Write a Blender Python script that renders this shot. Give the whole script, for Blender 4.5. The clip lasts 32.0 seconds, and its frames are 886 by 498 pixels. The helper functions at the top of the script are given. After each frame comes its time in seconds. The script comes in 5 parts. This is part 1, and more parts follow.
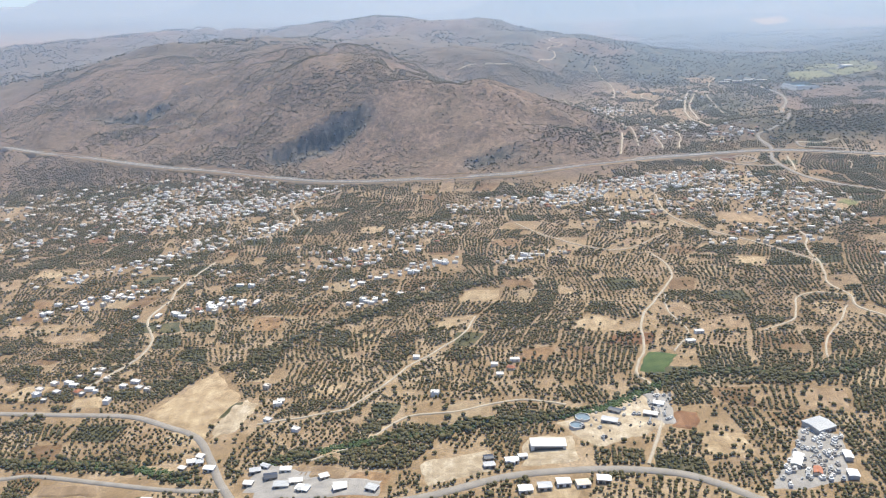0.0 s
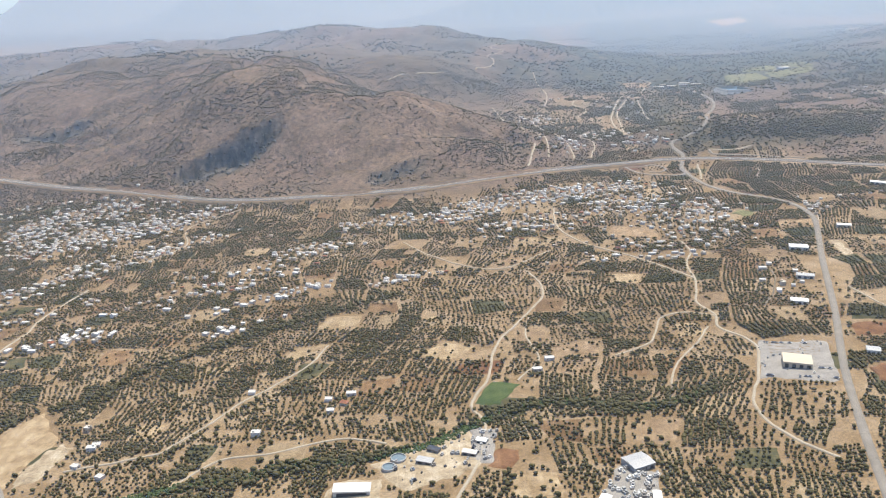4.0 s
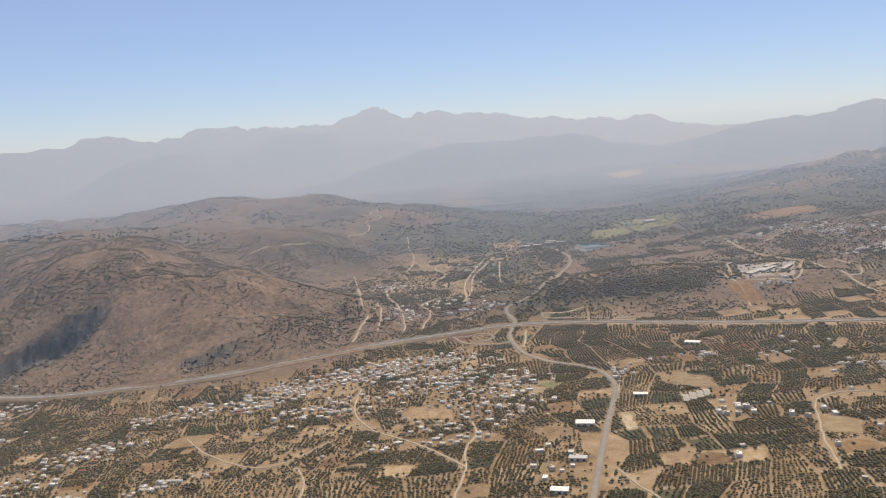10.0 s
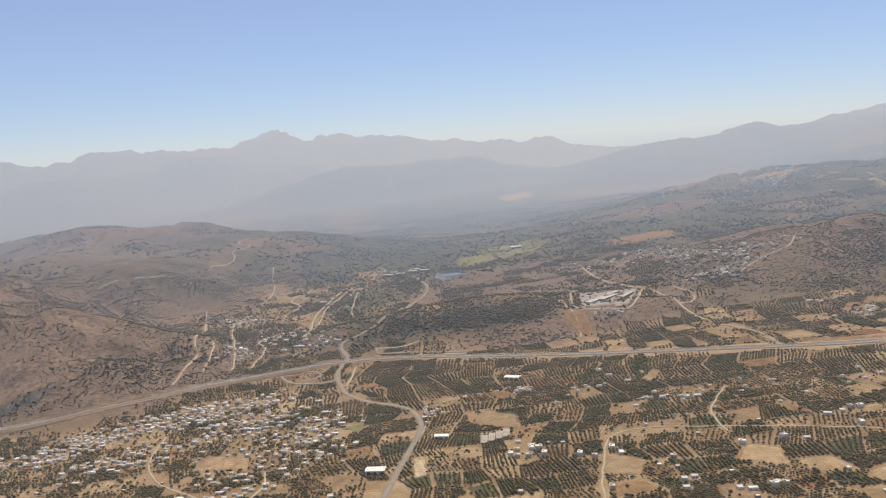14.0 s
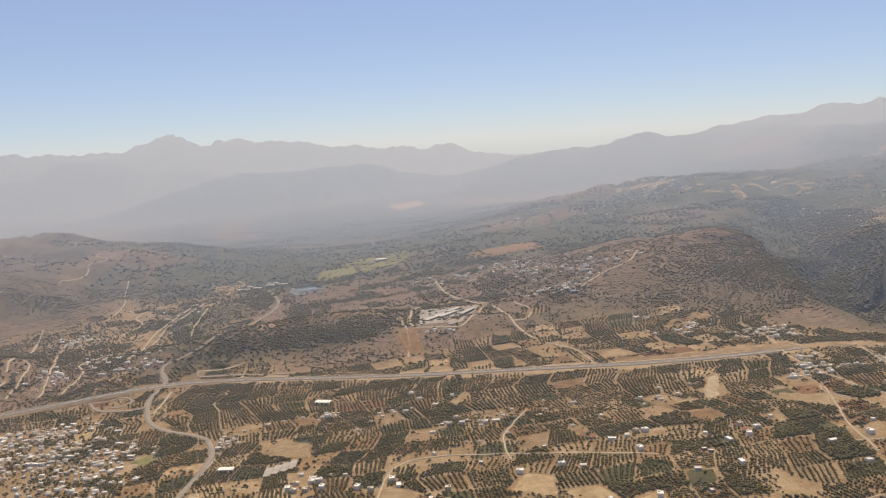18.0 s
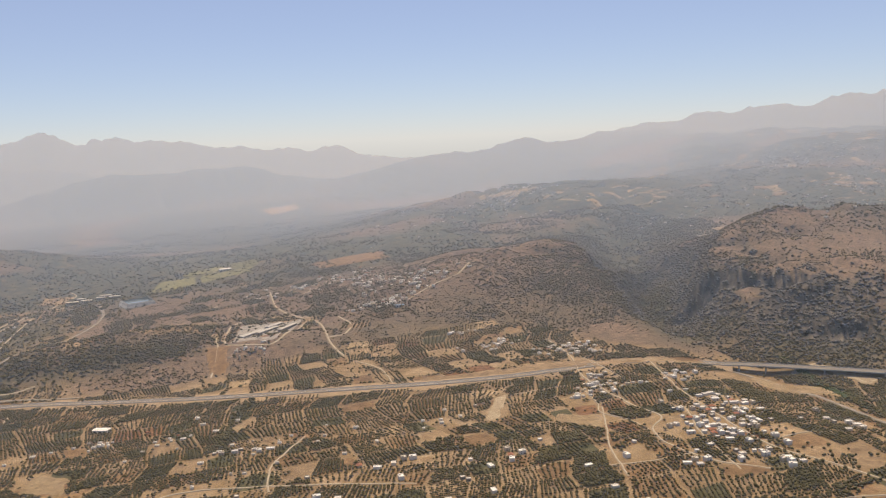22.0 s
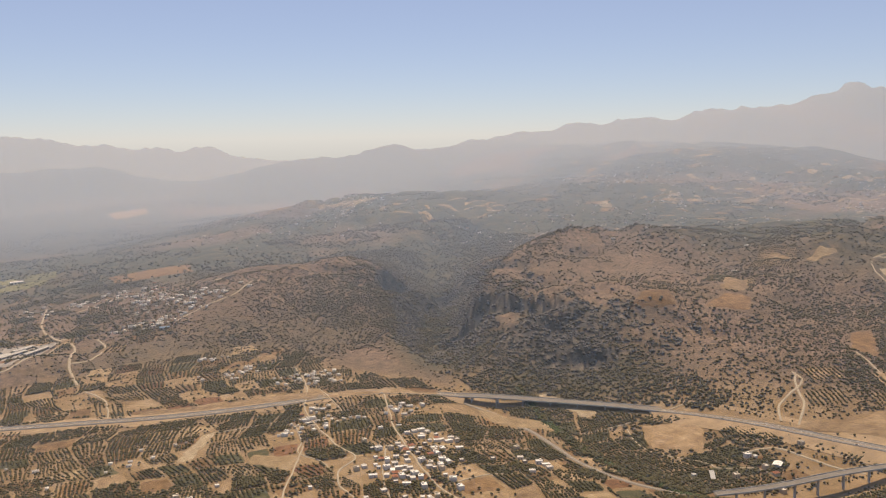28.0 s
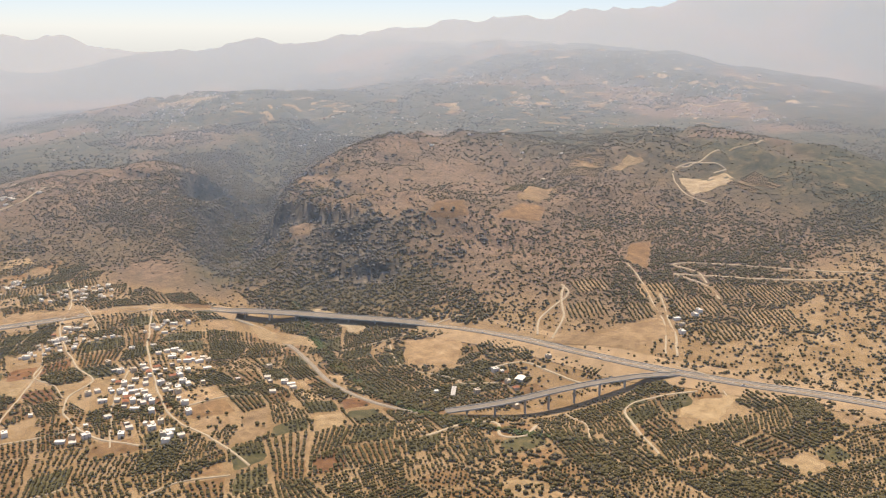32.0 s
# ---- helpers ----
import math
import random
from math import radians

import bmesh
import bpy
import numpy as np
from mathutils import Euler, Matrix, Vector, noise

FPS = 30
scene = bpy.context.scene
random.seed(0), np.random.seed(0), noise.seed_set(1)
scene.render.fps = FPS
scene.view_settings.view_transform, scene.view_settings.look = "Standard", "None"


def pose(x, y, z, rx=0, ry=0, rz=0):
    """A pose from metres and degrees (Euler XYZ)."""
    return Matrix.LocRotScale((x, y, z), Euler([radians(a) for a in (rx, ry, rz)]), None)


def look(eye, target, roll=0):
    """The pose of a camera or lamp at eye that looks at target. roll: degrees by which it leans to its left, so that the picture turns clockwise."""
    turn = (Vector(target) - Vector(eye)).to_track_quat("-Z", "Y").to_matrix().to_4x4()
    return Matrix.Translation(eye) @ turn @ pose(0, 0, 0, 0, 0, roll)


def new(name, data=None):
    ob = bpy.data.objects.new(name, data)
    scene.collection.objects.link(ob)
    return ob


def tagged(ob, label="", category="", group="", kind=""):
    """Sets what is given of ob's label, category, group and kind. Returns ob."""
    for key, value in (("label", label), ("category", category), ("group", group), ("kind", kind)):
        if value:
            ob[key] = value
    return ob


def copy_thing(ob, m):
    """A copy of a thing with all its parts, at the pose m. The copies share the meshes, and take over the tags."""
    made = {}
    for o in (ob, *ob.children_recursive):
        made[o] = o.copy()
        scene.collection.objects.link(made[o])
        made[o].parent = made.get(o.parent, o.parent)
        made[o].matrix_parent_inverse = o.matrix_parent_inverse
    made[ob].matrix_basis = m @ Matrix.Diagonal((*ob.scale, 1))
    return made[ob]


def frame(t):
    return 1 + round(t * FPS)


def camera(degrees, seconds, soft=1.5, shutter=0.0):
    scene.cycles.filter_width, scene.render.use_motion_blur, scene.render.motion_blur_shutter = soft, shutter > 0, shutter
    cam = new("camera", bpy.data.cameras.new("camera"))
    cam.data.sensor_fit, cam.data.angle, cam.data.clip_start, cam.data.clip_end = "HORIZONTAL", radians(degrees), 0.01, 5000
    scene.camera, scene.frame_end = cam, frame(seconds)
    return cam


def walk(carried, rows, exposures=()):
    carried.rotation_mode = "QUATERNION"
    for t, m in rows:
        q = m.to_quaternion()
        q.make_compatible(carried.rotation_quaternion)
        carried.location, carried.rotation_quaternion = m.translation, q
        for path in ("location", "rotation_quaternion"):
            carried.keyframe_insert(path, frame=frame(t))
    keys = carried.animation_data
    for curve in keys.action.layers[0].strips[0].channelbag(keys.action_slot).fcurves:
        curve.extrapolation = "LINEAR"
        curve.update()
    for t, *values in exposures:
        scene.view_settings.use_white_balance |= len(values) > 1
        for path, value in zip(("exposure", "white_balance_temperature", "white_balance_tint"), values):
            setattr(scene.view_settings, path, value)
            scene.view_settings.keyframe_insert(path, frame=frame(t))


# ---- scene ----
cam = camera(53.9, 32.0, 1.1)
METRES, EYE, TILT, LEAN, TURN = 700.0, 190.0, -18.3, 0.0, 0.0
ROWS = [
    (0.0, 0.0, 0.0, 0.0, -0.0, 0.0, 0.0),
    (0.5, 0.0146, 0.0039, 0.0019, -0.12, 0.04, 0.23),
    (1.0, 0.0294, 0.0076, 0.0042, -0.19, -0.0, 0.27),
    (1.5, 0.0442, 0.0116, 0.0061, -0.29, 0.04, 0.28),
    (2.0, 0.0591, 0.0152, 0.0082, -0.38, 0.06, 0.57),
    (2.5, 0.0739, 0.0188, 0.0105, -0.46, 0.05, 0.88),
    (3.0, 0.0889, 0.0226, 0.0126, -0.55, 0.09, 1.01),
    (3.5, 0.1039, 0.0259, 0.0148, -0.63, 0.1, 1.12),
    (5.5, 0.1637, 0.0405, 0.0237, -0.91, 2.31, 1.83),
    (6.0, 0.1791, 0.0441, 0.026, -0.97, 3.56, 2.03),
    (6.5, 0.1945, 0.0476, 0.0283, -1.05, 4.99, 2.27),
    (7.0, 0.2099, 0.0508, 0.0303, -1.11, 6.2, 2.74),
    (7.5, 0.2255, 0.0537, 0.0324, -1.17, 7.29, 3.15),
    (8.0, 0.2411, 0.0566, 0.0344, -1.37, 8.14, 3.61),
    (8.5, 0.2567, 0.0596, 0.0363, -1.77, 8.85, 3.89),
    (9.0, 0.2725, 0.0623, 0.0384, -2.28, 9.42, 4.23),
    (9.5, 0.2882, 0.065, 0.0403, -2.82, 9.85, 4.6),
    (10.0, 0.3032, 0.0671, 0.0423, -3.41, 10.2, 4.79),
    (10.5, 0.319, 0.0694, 0.0439, -4.1, 10.52, 4.94),
    (11.0, 0.3351, 0.0715, 0.0459, -4.75, 10.67, 5.08),
    (11.5, 0.351, 0.0732, 0.0467, -5.39, 10.85, 5.19),
    (12.0, 0.3671, 0.0751, 0.0484, -6.09, 10.94, 5.45),
    (12.5, 0.383, 0.0765, 0.0497, -6.7, 10.99, 5.85),
    (13.0, 0.3991, 0.0779, 0.0511, -7.15, 11.06, 6.3),
    (13.5, 0.4153, 0.0793, 0.0525, -7.84, 11.08, 6.53),
    (14.0, 0.4314, 0.0803, 0.0537, -8.43, 11.04, 6.65),
    (14.5, 0.4477, 0.081, 0.0548, -9.1, 11.05, 6.8),
    (16.5, 0.5114, 0.0823, 0.0585, -11.81, 10.88, 7.44),
    (17.0, 0.5276, 0.0825, 0.0591, -12.47, 10.83, 7.55),
    (17.5, 0.5437, 0.0821, 0.0605, -13.09, 10.72, 7.68),
    (18.0, 0.5601, 0.0814, 0.0609, -13.71, 10.7, 7.81),
    (18.5, 0.5764, 0.0806, 0.0618, -14.39, 10.61, 7.95),
    (19.0, 0.5924, 0.0792, 0.0624, -15.14, 10.5, 8.07),
    (19.5, 0.6085, 0.0781, 0.0634, -15.99, 10.39, 8.15),
    (20.0, 0.624, 0.0769, 0.064, -16.81, 10.3, 8.31),
    (20.5, 0.6402, 0.0752, 0.0647, -17.55, 10.18, 8.45),
    (21.0, 0.6563, 0.0731, 0.0654, -18.34, 10.07, 8.63),
    (21.5, 0.6722, 0.0707, 0.0658, -19.24, 9.97, 8.8),
    (22.0, 0.6887, 0.0675, 0.0669, -19.97, 9.83, 8.95),
    (22.5, 0.7051, 0.0659, 0.0674, -20.74, 9.76, 9.01),
    (23.0, 0.7213, 0.0629, 0.0678, -21.46, 9.66, 9.15),
    (23.5, 0.7375, 0.06, 0.0682, -22.09, 9.59, 9.41),
    (24.0, 0.7535, 0.0568, 0.0682, -22.94, 9.51, 9.59),
    (24.5, 0.7698, 0.0531, 0.069, -23.57, 9.42, 9.7),
    (25.0, 0.7851, 0.0493, 0.069, -24.14, 9.35, 9.81),
    (25.5, 0.801, 0.0455, 0.069, -24.72, 9.26, 9.92),
    (27.5, 0.866, 0.0277, 0.0699, -25.69, 9.1, 9.3),
    (28.0, 0.8821, 0.0234, 0.0699, -26.56, 8.93, 9.36),
    (28.5, 0.8983, 0.0188, 0.0699, -27.55, 8.6, 9.49),
    (29.0, 0.9143, 0.0135, 0.069, -28.39, 8.24, 9.63),
    (29.5, 0.9302, 0.0081, 0.069, -29.21, 7.68, 9.76),
    (30.0, 0.9449, 0.0033, 0.0688, -30.04, 6.98, 9.86),
    (30.5, 0.9612, -0.0023, 0.0687, -30.78, 6.09, 9.82),
    (31.0, 0.9767, -0.0079, 0.0683, -31.63, 5.0, 9.88),
    (31.2, 0.9829, -0.0101, 0.0681, -31.95, 4.48, 9.88),
    (31.5, 0.9922, -0.0135, 0.0679, -32.73, 2.49, 9.88),
    (31.75, 0.9999, -0.0163, 0.0677, -33.29, 1.67, 9.88),
    (32, 1.0077, -0.0191, 0.0675, -33.71, 0.99, 9.88),
]
walk(cam, [(t, pose(0, 0, EYE, TILT, LEAN, TURN) @ pose(METRES * x, METRES * y, METRES * z, 90 + pitch, roll, yaw)) for t, x, y, z, yaw, pitch, roll in ROWS],
     exposures=[(0, 0.45, 5800, 6), (3.5, 0.40, 5850, 6), (6, 0.17, 6800, 11), (8, -0.03, 6800, 11), (12, -0.11, 6800, 11), (19, -0.12, 7400, 13), (25, -0.1, 7700, 15), (28, -0.14, 7850, 15), (30, 0.07, 7950, 15), (31.2, 0.08, 8000, 14), (32, 0.26, 7600, 13)])

# ---- daylight: high hazy sun, clear sky, thin dust haze over the land ----
SUN_AZ, SUN_EL = radians(22), radians(64)      # azimuth from +y towards +x
sun_way = Vector((math.sin(SUN_AZ) * math.cos(SUN_EL), math.cos(SUN_AZ) * math.cos(SUN_EL), math.sin(SUN_EL)))
sun = new("sun", bpy.data.lights.new("sun", "SUN"))
sun.data.energy, sun.data.angle, sun.data.color = 5.0, radians(0.6), (1.0, 0.89, 0.73)
sun.matrix_world = look(sun_way * 100, (0, 0, 0))

world = bpy.data.worlds.new("sky")
scene.world = world
world.use_nodes = True
wn, wl = world.node_tree.nodes, world.node_tree.links
wn.clear()
w_out, w_bg, w_sky = wn.new("ShaderNodeOutputWorld"), wn.new("ShaderNodeBackground"), wn.new("ShaderNodeTexSky")
w_sky.sky_type, w_sky.sun_disc, w_sky.sun_elevation, w_sky.sun_rotation = "NISHITA", False, SUN_EL, SUN_AZ
w_sky.air_density, w_sky.dust_density, w_sky.ozone_density, w_sky.altitude = 1.0, 0.1, 5.0, 1500
w_bg.inputs["Strength"].default_value = 0.103
# thin pale veil over the whole sky
w_veil = wn.new("ShaderNodeMix")
w_veil.data_type = "RGBA"
w_veil.inputs["Factor"].default_value = 0.32
w_veil.inputs["B"].default_value = (5.6, 6.5, 7.8, 1)
w_tint = wn.new("ShaderNodeMix")
w_tint.data_type, w_tint.blend_type = "RGBA", "MULTIPLY"
w_tint.inputs["Factor"].default_value = 1.0
w_tint.inputs["B"].default_value = (0.92, 0.975, 1.2, 1)
wl.new(w_sky.outputs[0], w_tint.inputs["A"])
wl.new(w_tint.outputs["Result"], w_veil.inputs["A"])
wl.new(w_veil.outputs["Result"], w_bg.inputs["Color"])
wl.new(w_bg.outputs[0], w_out.inputs["Surface"])
# haze that thins out with height
w_geo, w_sep = wn.new("ShaderNodeNewGeometry"), wn.new("ShaderNodeSeparateXYZ")
w_h, w_e, w_d = wn.new("ShaderNodeMath"), wn.new("ShaderNodeMath"), wn.new("ShaderNodeMath")
w_h.operation, w_e.operation, w_d.operation = "MULTIPLY", "EXPONENT", "MULTIPLY"
w_h.inputs[1].default_value, w_d.inputs[1].default_value = -1 / 800, 0.00054
w_vol = wn.new("ShaderNodeVolumeScatter")
w_vol.inputs["Color"].default_value = (0.58, 0.765, 1.0, 1)
w_vol.inputs["Anisotropy"].default_value = 0.4
wl.new(w_geo.outputs["Position"], w_sep.inputs[0])
wl.new(w_sep.outputs["Z"], w_h.inputs[0])
wl.new(w_h.outputs[0], w_e.inputs[0])
wl.new(w_e.outputs[0], w_d.inputs[0])
# and thickens inland
w_in, w_mul = wn.new("ShaderNodeMapRange"), wn.new("ShaderNodeMath")
w_in.interpolation_type, w_mul.operation = "SMOOTHSTEP", "MULTIPLY"
for key, value in (("From Min", 500), ("From Max", 3100), ("To Min", 0.34), ("To Max", 2.6)):
    w_in.inputs[key].default_value = value
w_way = wn.new("ShaderNodeMath")
w_way.operation = "MULTIPLY_ADD"
w_way.inputs[1].default_value = 0.42
wl.new(w_sep.outputs["X"], w_way.inputs[0])
wl.new(w_sep.outputs["Y"], w_way.inputs[2])
wl.new(w_way.outputs[0], w_in.inputs["Value"])
wl.new(w_in.outputs["Result"], w_mul.inputs[0])
wl.new(w_d.outputs[0], w_mul.inputs[1])
wl.new(w_mul.outputs[0], w_vol.inputs["Density"])
wl.new(w_vol.outputs[0], w_out.inputs["Volume"])
world.cycles.volume_step_size = 330
scene.cycles.volume_max_steps = 16

# ---- materials ----
class Nodes:
    """A material's node tree, with short calls to add to it."""

    def __init__(self, name, rough=0.9, metal=0.0, spec=0.2):
        self.mat = bpy.data.materials.new(name)
        self.mat.use_nodes = True
        self.n, self.l = self.mat.node_tree.nodes, self.mat.node_tree.links
        self.b = self.n["Principled BSDF"]
        self.b.inputs["Roughness"].default_value = rough
        self.b.inputs["Metallic"].default_value = metal
        self.b.inputs["Specular IOR Level"].default_value = spec
        self.pos = self.n.new("ShaderNodeNewGeometry").outputs["Position"]

    def put(self, a, b):
        self.l.new(a, b)

    def noise(self, size, detail=4.0, rough=0.55, seed=0.0, squash=(1, 1, 1)):
        m = self.n.new("ShaderNodeMapping")
        m.inputs["Location"].default_value = (seed * 13.7, seed * 7.1, seed * 3.3)
        m.inputs["Scale"].default_value = tuple(s / size for s in squash)
        t = self.n.new("ShaderNodeTexNoise")
        t.inputs["Scale"].default_value, t.inputs["Detail"].default_value, t.inputs["Roughness"].default_value = 1.0, detail, rough
        self.put(self.pos, m.inputs["Vector"])
        self.put(m.outputs[0], t.inputs["Vector"])
        return t.outputs["Fac"]

    def cells(self, size, seed=0.0, colour=False):
        m = self.n.new("ShaderNodeMapping")
        m.inputs["Location"].default_value = (seed, seed * 2, 0)
        m.inputs["Scale"].default_value = (1 / size, 1 / size, 0.3 / size)
        t = self.n.new("ShaderNodeTexVoronoi")
        t.inputs["Scale"].default_value = 1.0
        self.put(self.pos, m.inputs["Vector"])
        self.put(m.outputs[0], t.inputs["Vector"])
        return t.outputs["Color" if colour else "Distance"]

    def ramp(self, fac, *stops):
        r = self.n.new("ShaderNodeValToRGB")
        e = r.color_ramp.elements
        while len(e) < len(stops):
            e.new(0.5)
        for el, (p, c) in zip(e, stops):
            el.position = p
            el.color = (*c, 1) if isinstance(c, tuple) else (c, c, c, 1)
        self.put(fac, r.inputs["Fac"])
        return r.outputs["Color"]

    def mix(self, fac, a, b, kind="MIX"):
        m = self.n.new("ShaderNodeMix")
        m.data_type, m.blend_type = "RGBA", kind
        for v, s in ((fac, m.inputs["Factor"]), (a, m.inputs["A"]), (b, m.inputs["B"])):
            if hasattr(v, "is_linked"):
                self.put(v, s)
            elif isinstance(v, tuple):
                s.default_value = (*v, 1)
            else:
                s.default_value = v
        return m.outputs["Result"]

    def random(self):
        return self.n.new("ShaderNodeObjectInfo").outputs["Random"]

    def island(self):
        return self.n.new("ShaderNodeNewGeometry").outputs["Random Per Island"]

    def attribute(self, name):
        a = self.n.new("ShaderNodeAttribute")
        a.attribute_name = name
        s = self.n.new("ShaderNodeSeparateColor")
        self.put(a.outputs["Color"], s.inputs[0])
        return s.outputs

    def bump(self, fac, strength, depth):
        b = self.n.new("ShaderNodeBump")
        b.inputs["Strength"].default_value, b.inputs["Distance"].default_value = strength, depth
        self.put(fac, b.inputs["Height"])
        self.put(b.outputs[0], self.b.inputs["Normal"])

    def done(self, colour):
        self.put(colour, self.b.inputs["Base Color"])
        return self.mat


def make_ground():
    k = Nodes("dry_earth", 0.95, spec=0.1)
    big, mid, fine = k.noise(160, 5, 0.6), k.noise(20, 5, 0.68, 2), k.noise(6.5, 5, 0.75, 5)
    soil = k.ramp(mid, (0.28, (0.17, 0.112, 0.058)), (0.46, (0.29, 0.2, 0.108)), (0.66, (0.42, 0.315, 0.2)))
    soil = k.mix(k.ramp(big, (0.4, 0.0), (0.66, 0.55)), soil, (0.225, 0.145, 0.075))
    scrub = k.ramp(fine, (0.34, (0.08, 0.059, 0.042)), (0.45, (0.185, 0.127, 0.09)), (0.63, (0.305, 0.212, 0.15)))
    scrub = k.mix(k.ramp(k.noise(60, 5, 0.65, 9), (0.4, 0.0), (0.62, 0.6)), scrub, (0.165, 0.122, 0.08))
    scrub = k.mix(k.ramp(k.noise(45, 5, 0.7, 14), (0.52, 0.0), (0.72, 0.65)), scrub, (0.33, 0.235, 0.165))
    tuft = k.ramp(k.noise(1.1, 4, 0.75, 21), (0.44, 0.45), (0.54, 0.0))
    soil = k.mix(tuft, soil, (0.10, 0.075, 0.038))
    clump = k.ramp(k.noise(3.4, 4, 0.75, 25), (0.38, 0.7), (0.46, 0.0))
    scrub = k.mix(clump, scrub, (0.06, 0.047, 0.029))
    rock = k.ramp(k.noise(9, 6, 0.7, 3, (1, 1, 0.4)), (0.36, (0.035, 0.032, 0.027)), (0.52, (0.11, 0.095, 0.075)), (0.7, (0.28, 0.235, 0.18)))
    green = k.ramp(k.noise(14, 5, 0.75, 7), (0.36, (0.03, 0.036, 0.02)), (0.53, (0.085, 0.08, 0.045)), (0.66, (0.20, 0.15, 0.085)), (0.76, (0.33, 0.26, 0.17)))
    speck = k.ramp(k.noise(1.9, 3, 0.7, 11), (0.42, 0.6), (0.5, 0.0))
    scrub = k.mix(speck, scrub, (0.075, 0.06, 0.036))
    w = k.attribute("cover")
    c = k.mix(w["Red"], soil, scrub)
    c = k.mix(w["Blue"], c, green)
    c = k.mix(w["Green"], c, rock)
    k.bump(fine, 0.5, 1.0)
    return k.done(c)


def make_field(name, a, b, c, row=2.2):
    """Bare or cropped ground, its tint different from parcel to parcel."""
    k = Nodes(name, 0.95, spec=0.1)
    base = k.ramp(k.noise(7, 5, 0.65, row), (0.32, a), (0.5, b), (0.7, c))
    tint = k.ramp(k.random(), (0.0, 0.82), (0.5, 1.0), (1.0, 1.18))
    weeds = k.ramp(k.noise(1.0, 4, 0.75, 8), (0.4, 0.4), (0.52, 0.0))
    col = k.mix(1.0, k.mix(weeds, base, tuple(v * 0.5 for v in a)), tint, "MULTIPLY")
    lines = k.noise(row, 2, 0.5, 4, (1, 0.06, 1))
    col = k.mix(k.ramp(lines, (0.42, 0.0), (0.6, 0.3)), col, a)
    k.bump(lines, 0.4, 0.3)
    return k.done(col)


def make_leaf(name, dark, mid, light):
    k = Nodes(name, 0.85, spec=0.15)
    col = k.mix(k.island(), dark, mid)
    col = k.mix(k.ramp(k.noise(0.7, 3, 0.7), (0.45, 0.0), (0.7, 0.8)), col, light)
    return k.done(col)


def make_plain(name, col, rough=0.85, var=0.25, size=3.0, dirt=(0.12, 0.10, 0.08), per=0.2, spec=0.3):
    """A painted, plastered or paved surface with stains, and some change from piece to piece."""
    k = Nodes(name, rough, spec=spec)
    dark = tuple(v * (1 - var) for v in col)
    c = k.ramp(k.noise(size, 5, 0.65), (0.3, dark), (0.65, col))
    c = k.mix(k.ramp(k.noise(size * 0.35, 5, 0.75, 6), (0.55, 0.0), (0.8, 0.45)), c, dirt)
    t = k.ramp(k.island(), (0.0, 1 - per), (1.0, 1.0))
    return k.done(k.mix(1.0, c, t, "MULTIPLY"))


M_GROUND = make_ground()
M_FIELDS = [
    make_field("straw_field", (0.22, 0.152, 0.082), (0.345, 0.255, 0.148), (0.45, 0.35, 0.218)),
    make_field("tan_field", (0.185, 0.122, 0.067), (0.295, 0.207, 0.12), (0.41, 0.303, 0.186)),
    make_field("brown_field", (0.13, 0.077, 0.038), (0.22, 0.138, 0.07), (0.32, 0.21, 0.112)),
    make_field("red_field", (0.12, 0.06, 0.03), (0.20, 0.105, 0.052), (0.27, 0.155, 0.082)),
    make_field("green_field", (0.05, 0.052, 0.026), (0.10, 0.09, 0.045), (0.17, 0.135, 0.07)),
]
M_EARTH = make_field("pale_earth", (0.26, 0.195, 0.12), (0.42, 0.335, 0.22), (0.58, 0.49, 0.36), 1.3)
M_LAWN = make_field("lawn", (0.13, 0.125, 0.055), (0.20, 0.19, 0.085), (0.31, 0.265, 0.14), 3.0)
M_CROP = make_field("green_crop", (0.06, 0.085, 0.03), (0.10, 0.13, 0.045), (0.15, 0.17, 0.07), 1.0)
M_OLIVE = make_leaf("olive_leaf", (0.058, 0.05, 0.02), (0.108, 0.09, 0.037), (0.165, 0.138, 0.064))
M_SCRUB = make_leaf("scrub_leaf", (0.062, 0.053, 0.026), (0.115, 0.095, 0.05), (0.18, 0.145, 0.085))
M_CRAG = make_leaf("crag_rock", (0.045, 0.042, 0.037), (0.135, 0.122, 0.104), (0.26, 0.235, 0.2))
M_REED = make_leaf("stream_leaf", (0.04, 0.06, 0.022), (0.075, 0.10, 0.035), (0.12, 0.14, 0.06))
M_OLDROAD = make_plain("worn_asphalt", (0.235, 0.21, 0.18), 0.95, 0.25, 6, (0.33, 0.26, 0.18), 0.1, 0.05)
M_LANE = make_plain("pale_asphalt", (0.30, 0.265, 0.22), 0.95, 0.25, 6, (0.24, 0.2, 0.155), 0.1, 0.05)
M_TRACK = make_plain("dirt_track", (0.46, 0.39, 0.29), 0.95, 0.25, 8, (0.36, 0.26, 0.16), 0.15, 0.1)
M_VERGE = make_plain("verge_earth", (0.40, 0.29, 0.178), 0.95, 0.35, 9, (0.24, 0.17, 0.1), 0.1, 0.1)
M_PAVED = make_plain("concrete_yard", (0.37, 0.335, 0.29), 0.9, 0.35, 5, (0.22, 0.18, 0.14), 0.2)
M_CONCRETE = make_plain("concrete", (0.50, 0.48, 0.44), 0.85, 0.25, 3)
M_WHITE = make_plain("white_plaster", (0.82, 0.78, 0.71), 0.8, 0.12, 2.5, (0.58, 0.52, 0.45), 0.3)
M_CREAM = make_plain("cream_plaster", (0.66, 0.56, 0.42), 0.85, 0.15, 2.5, (0.4, 0.33, 0.25), 0.3)
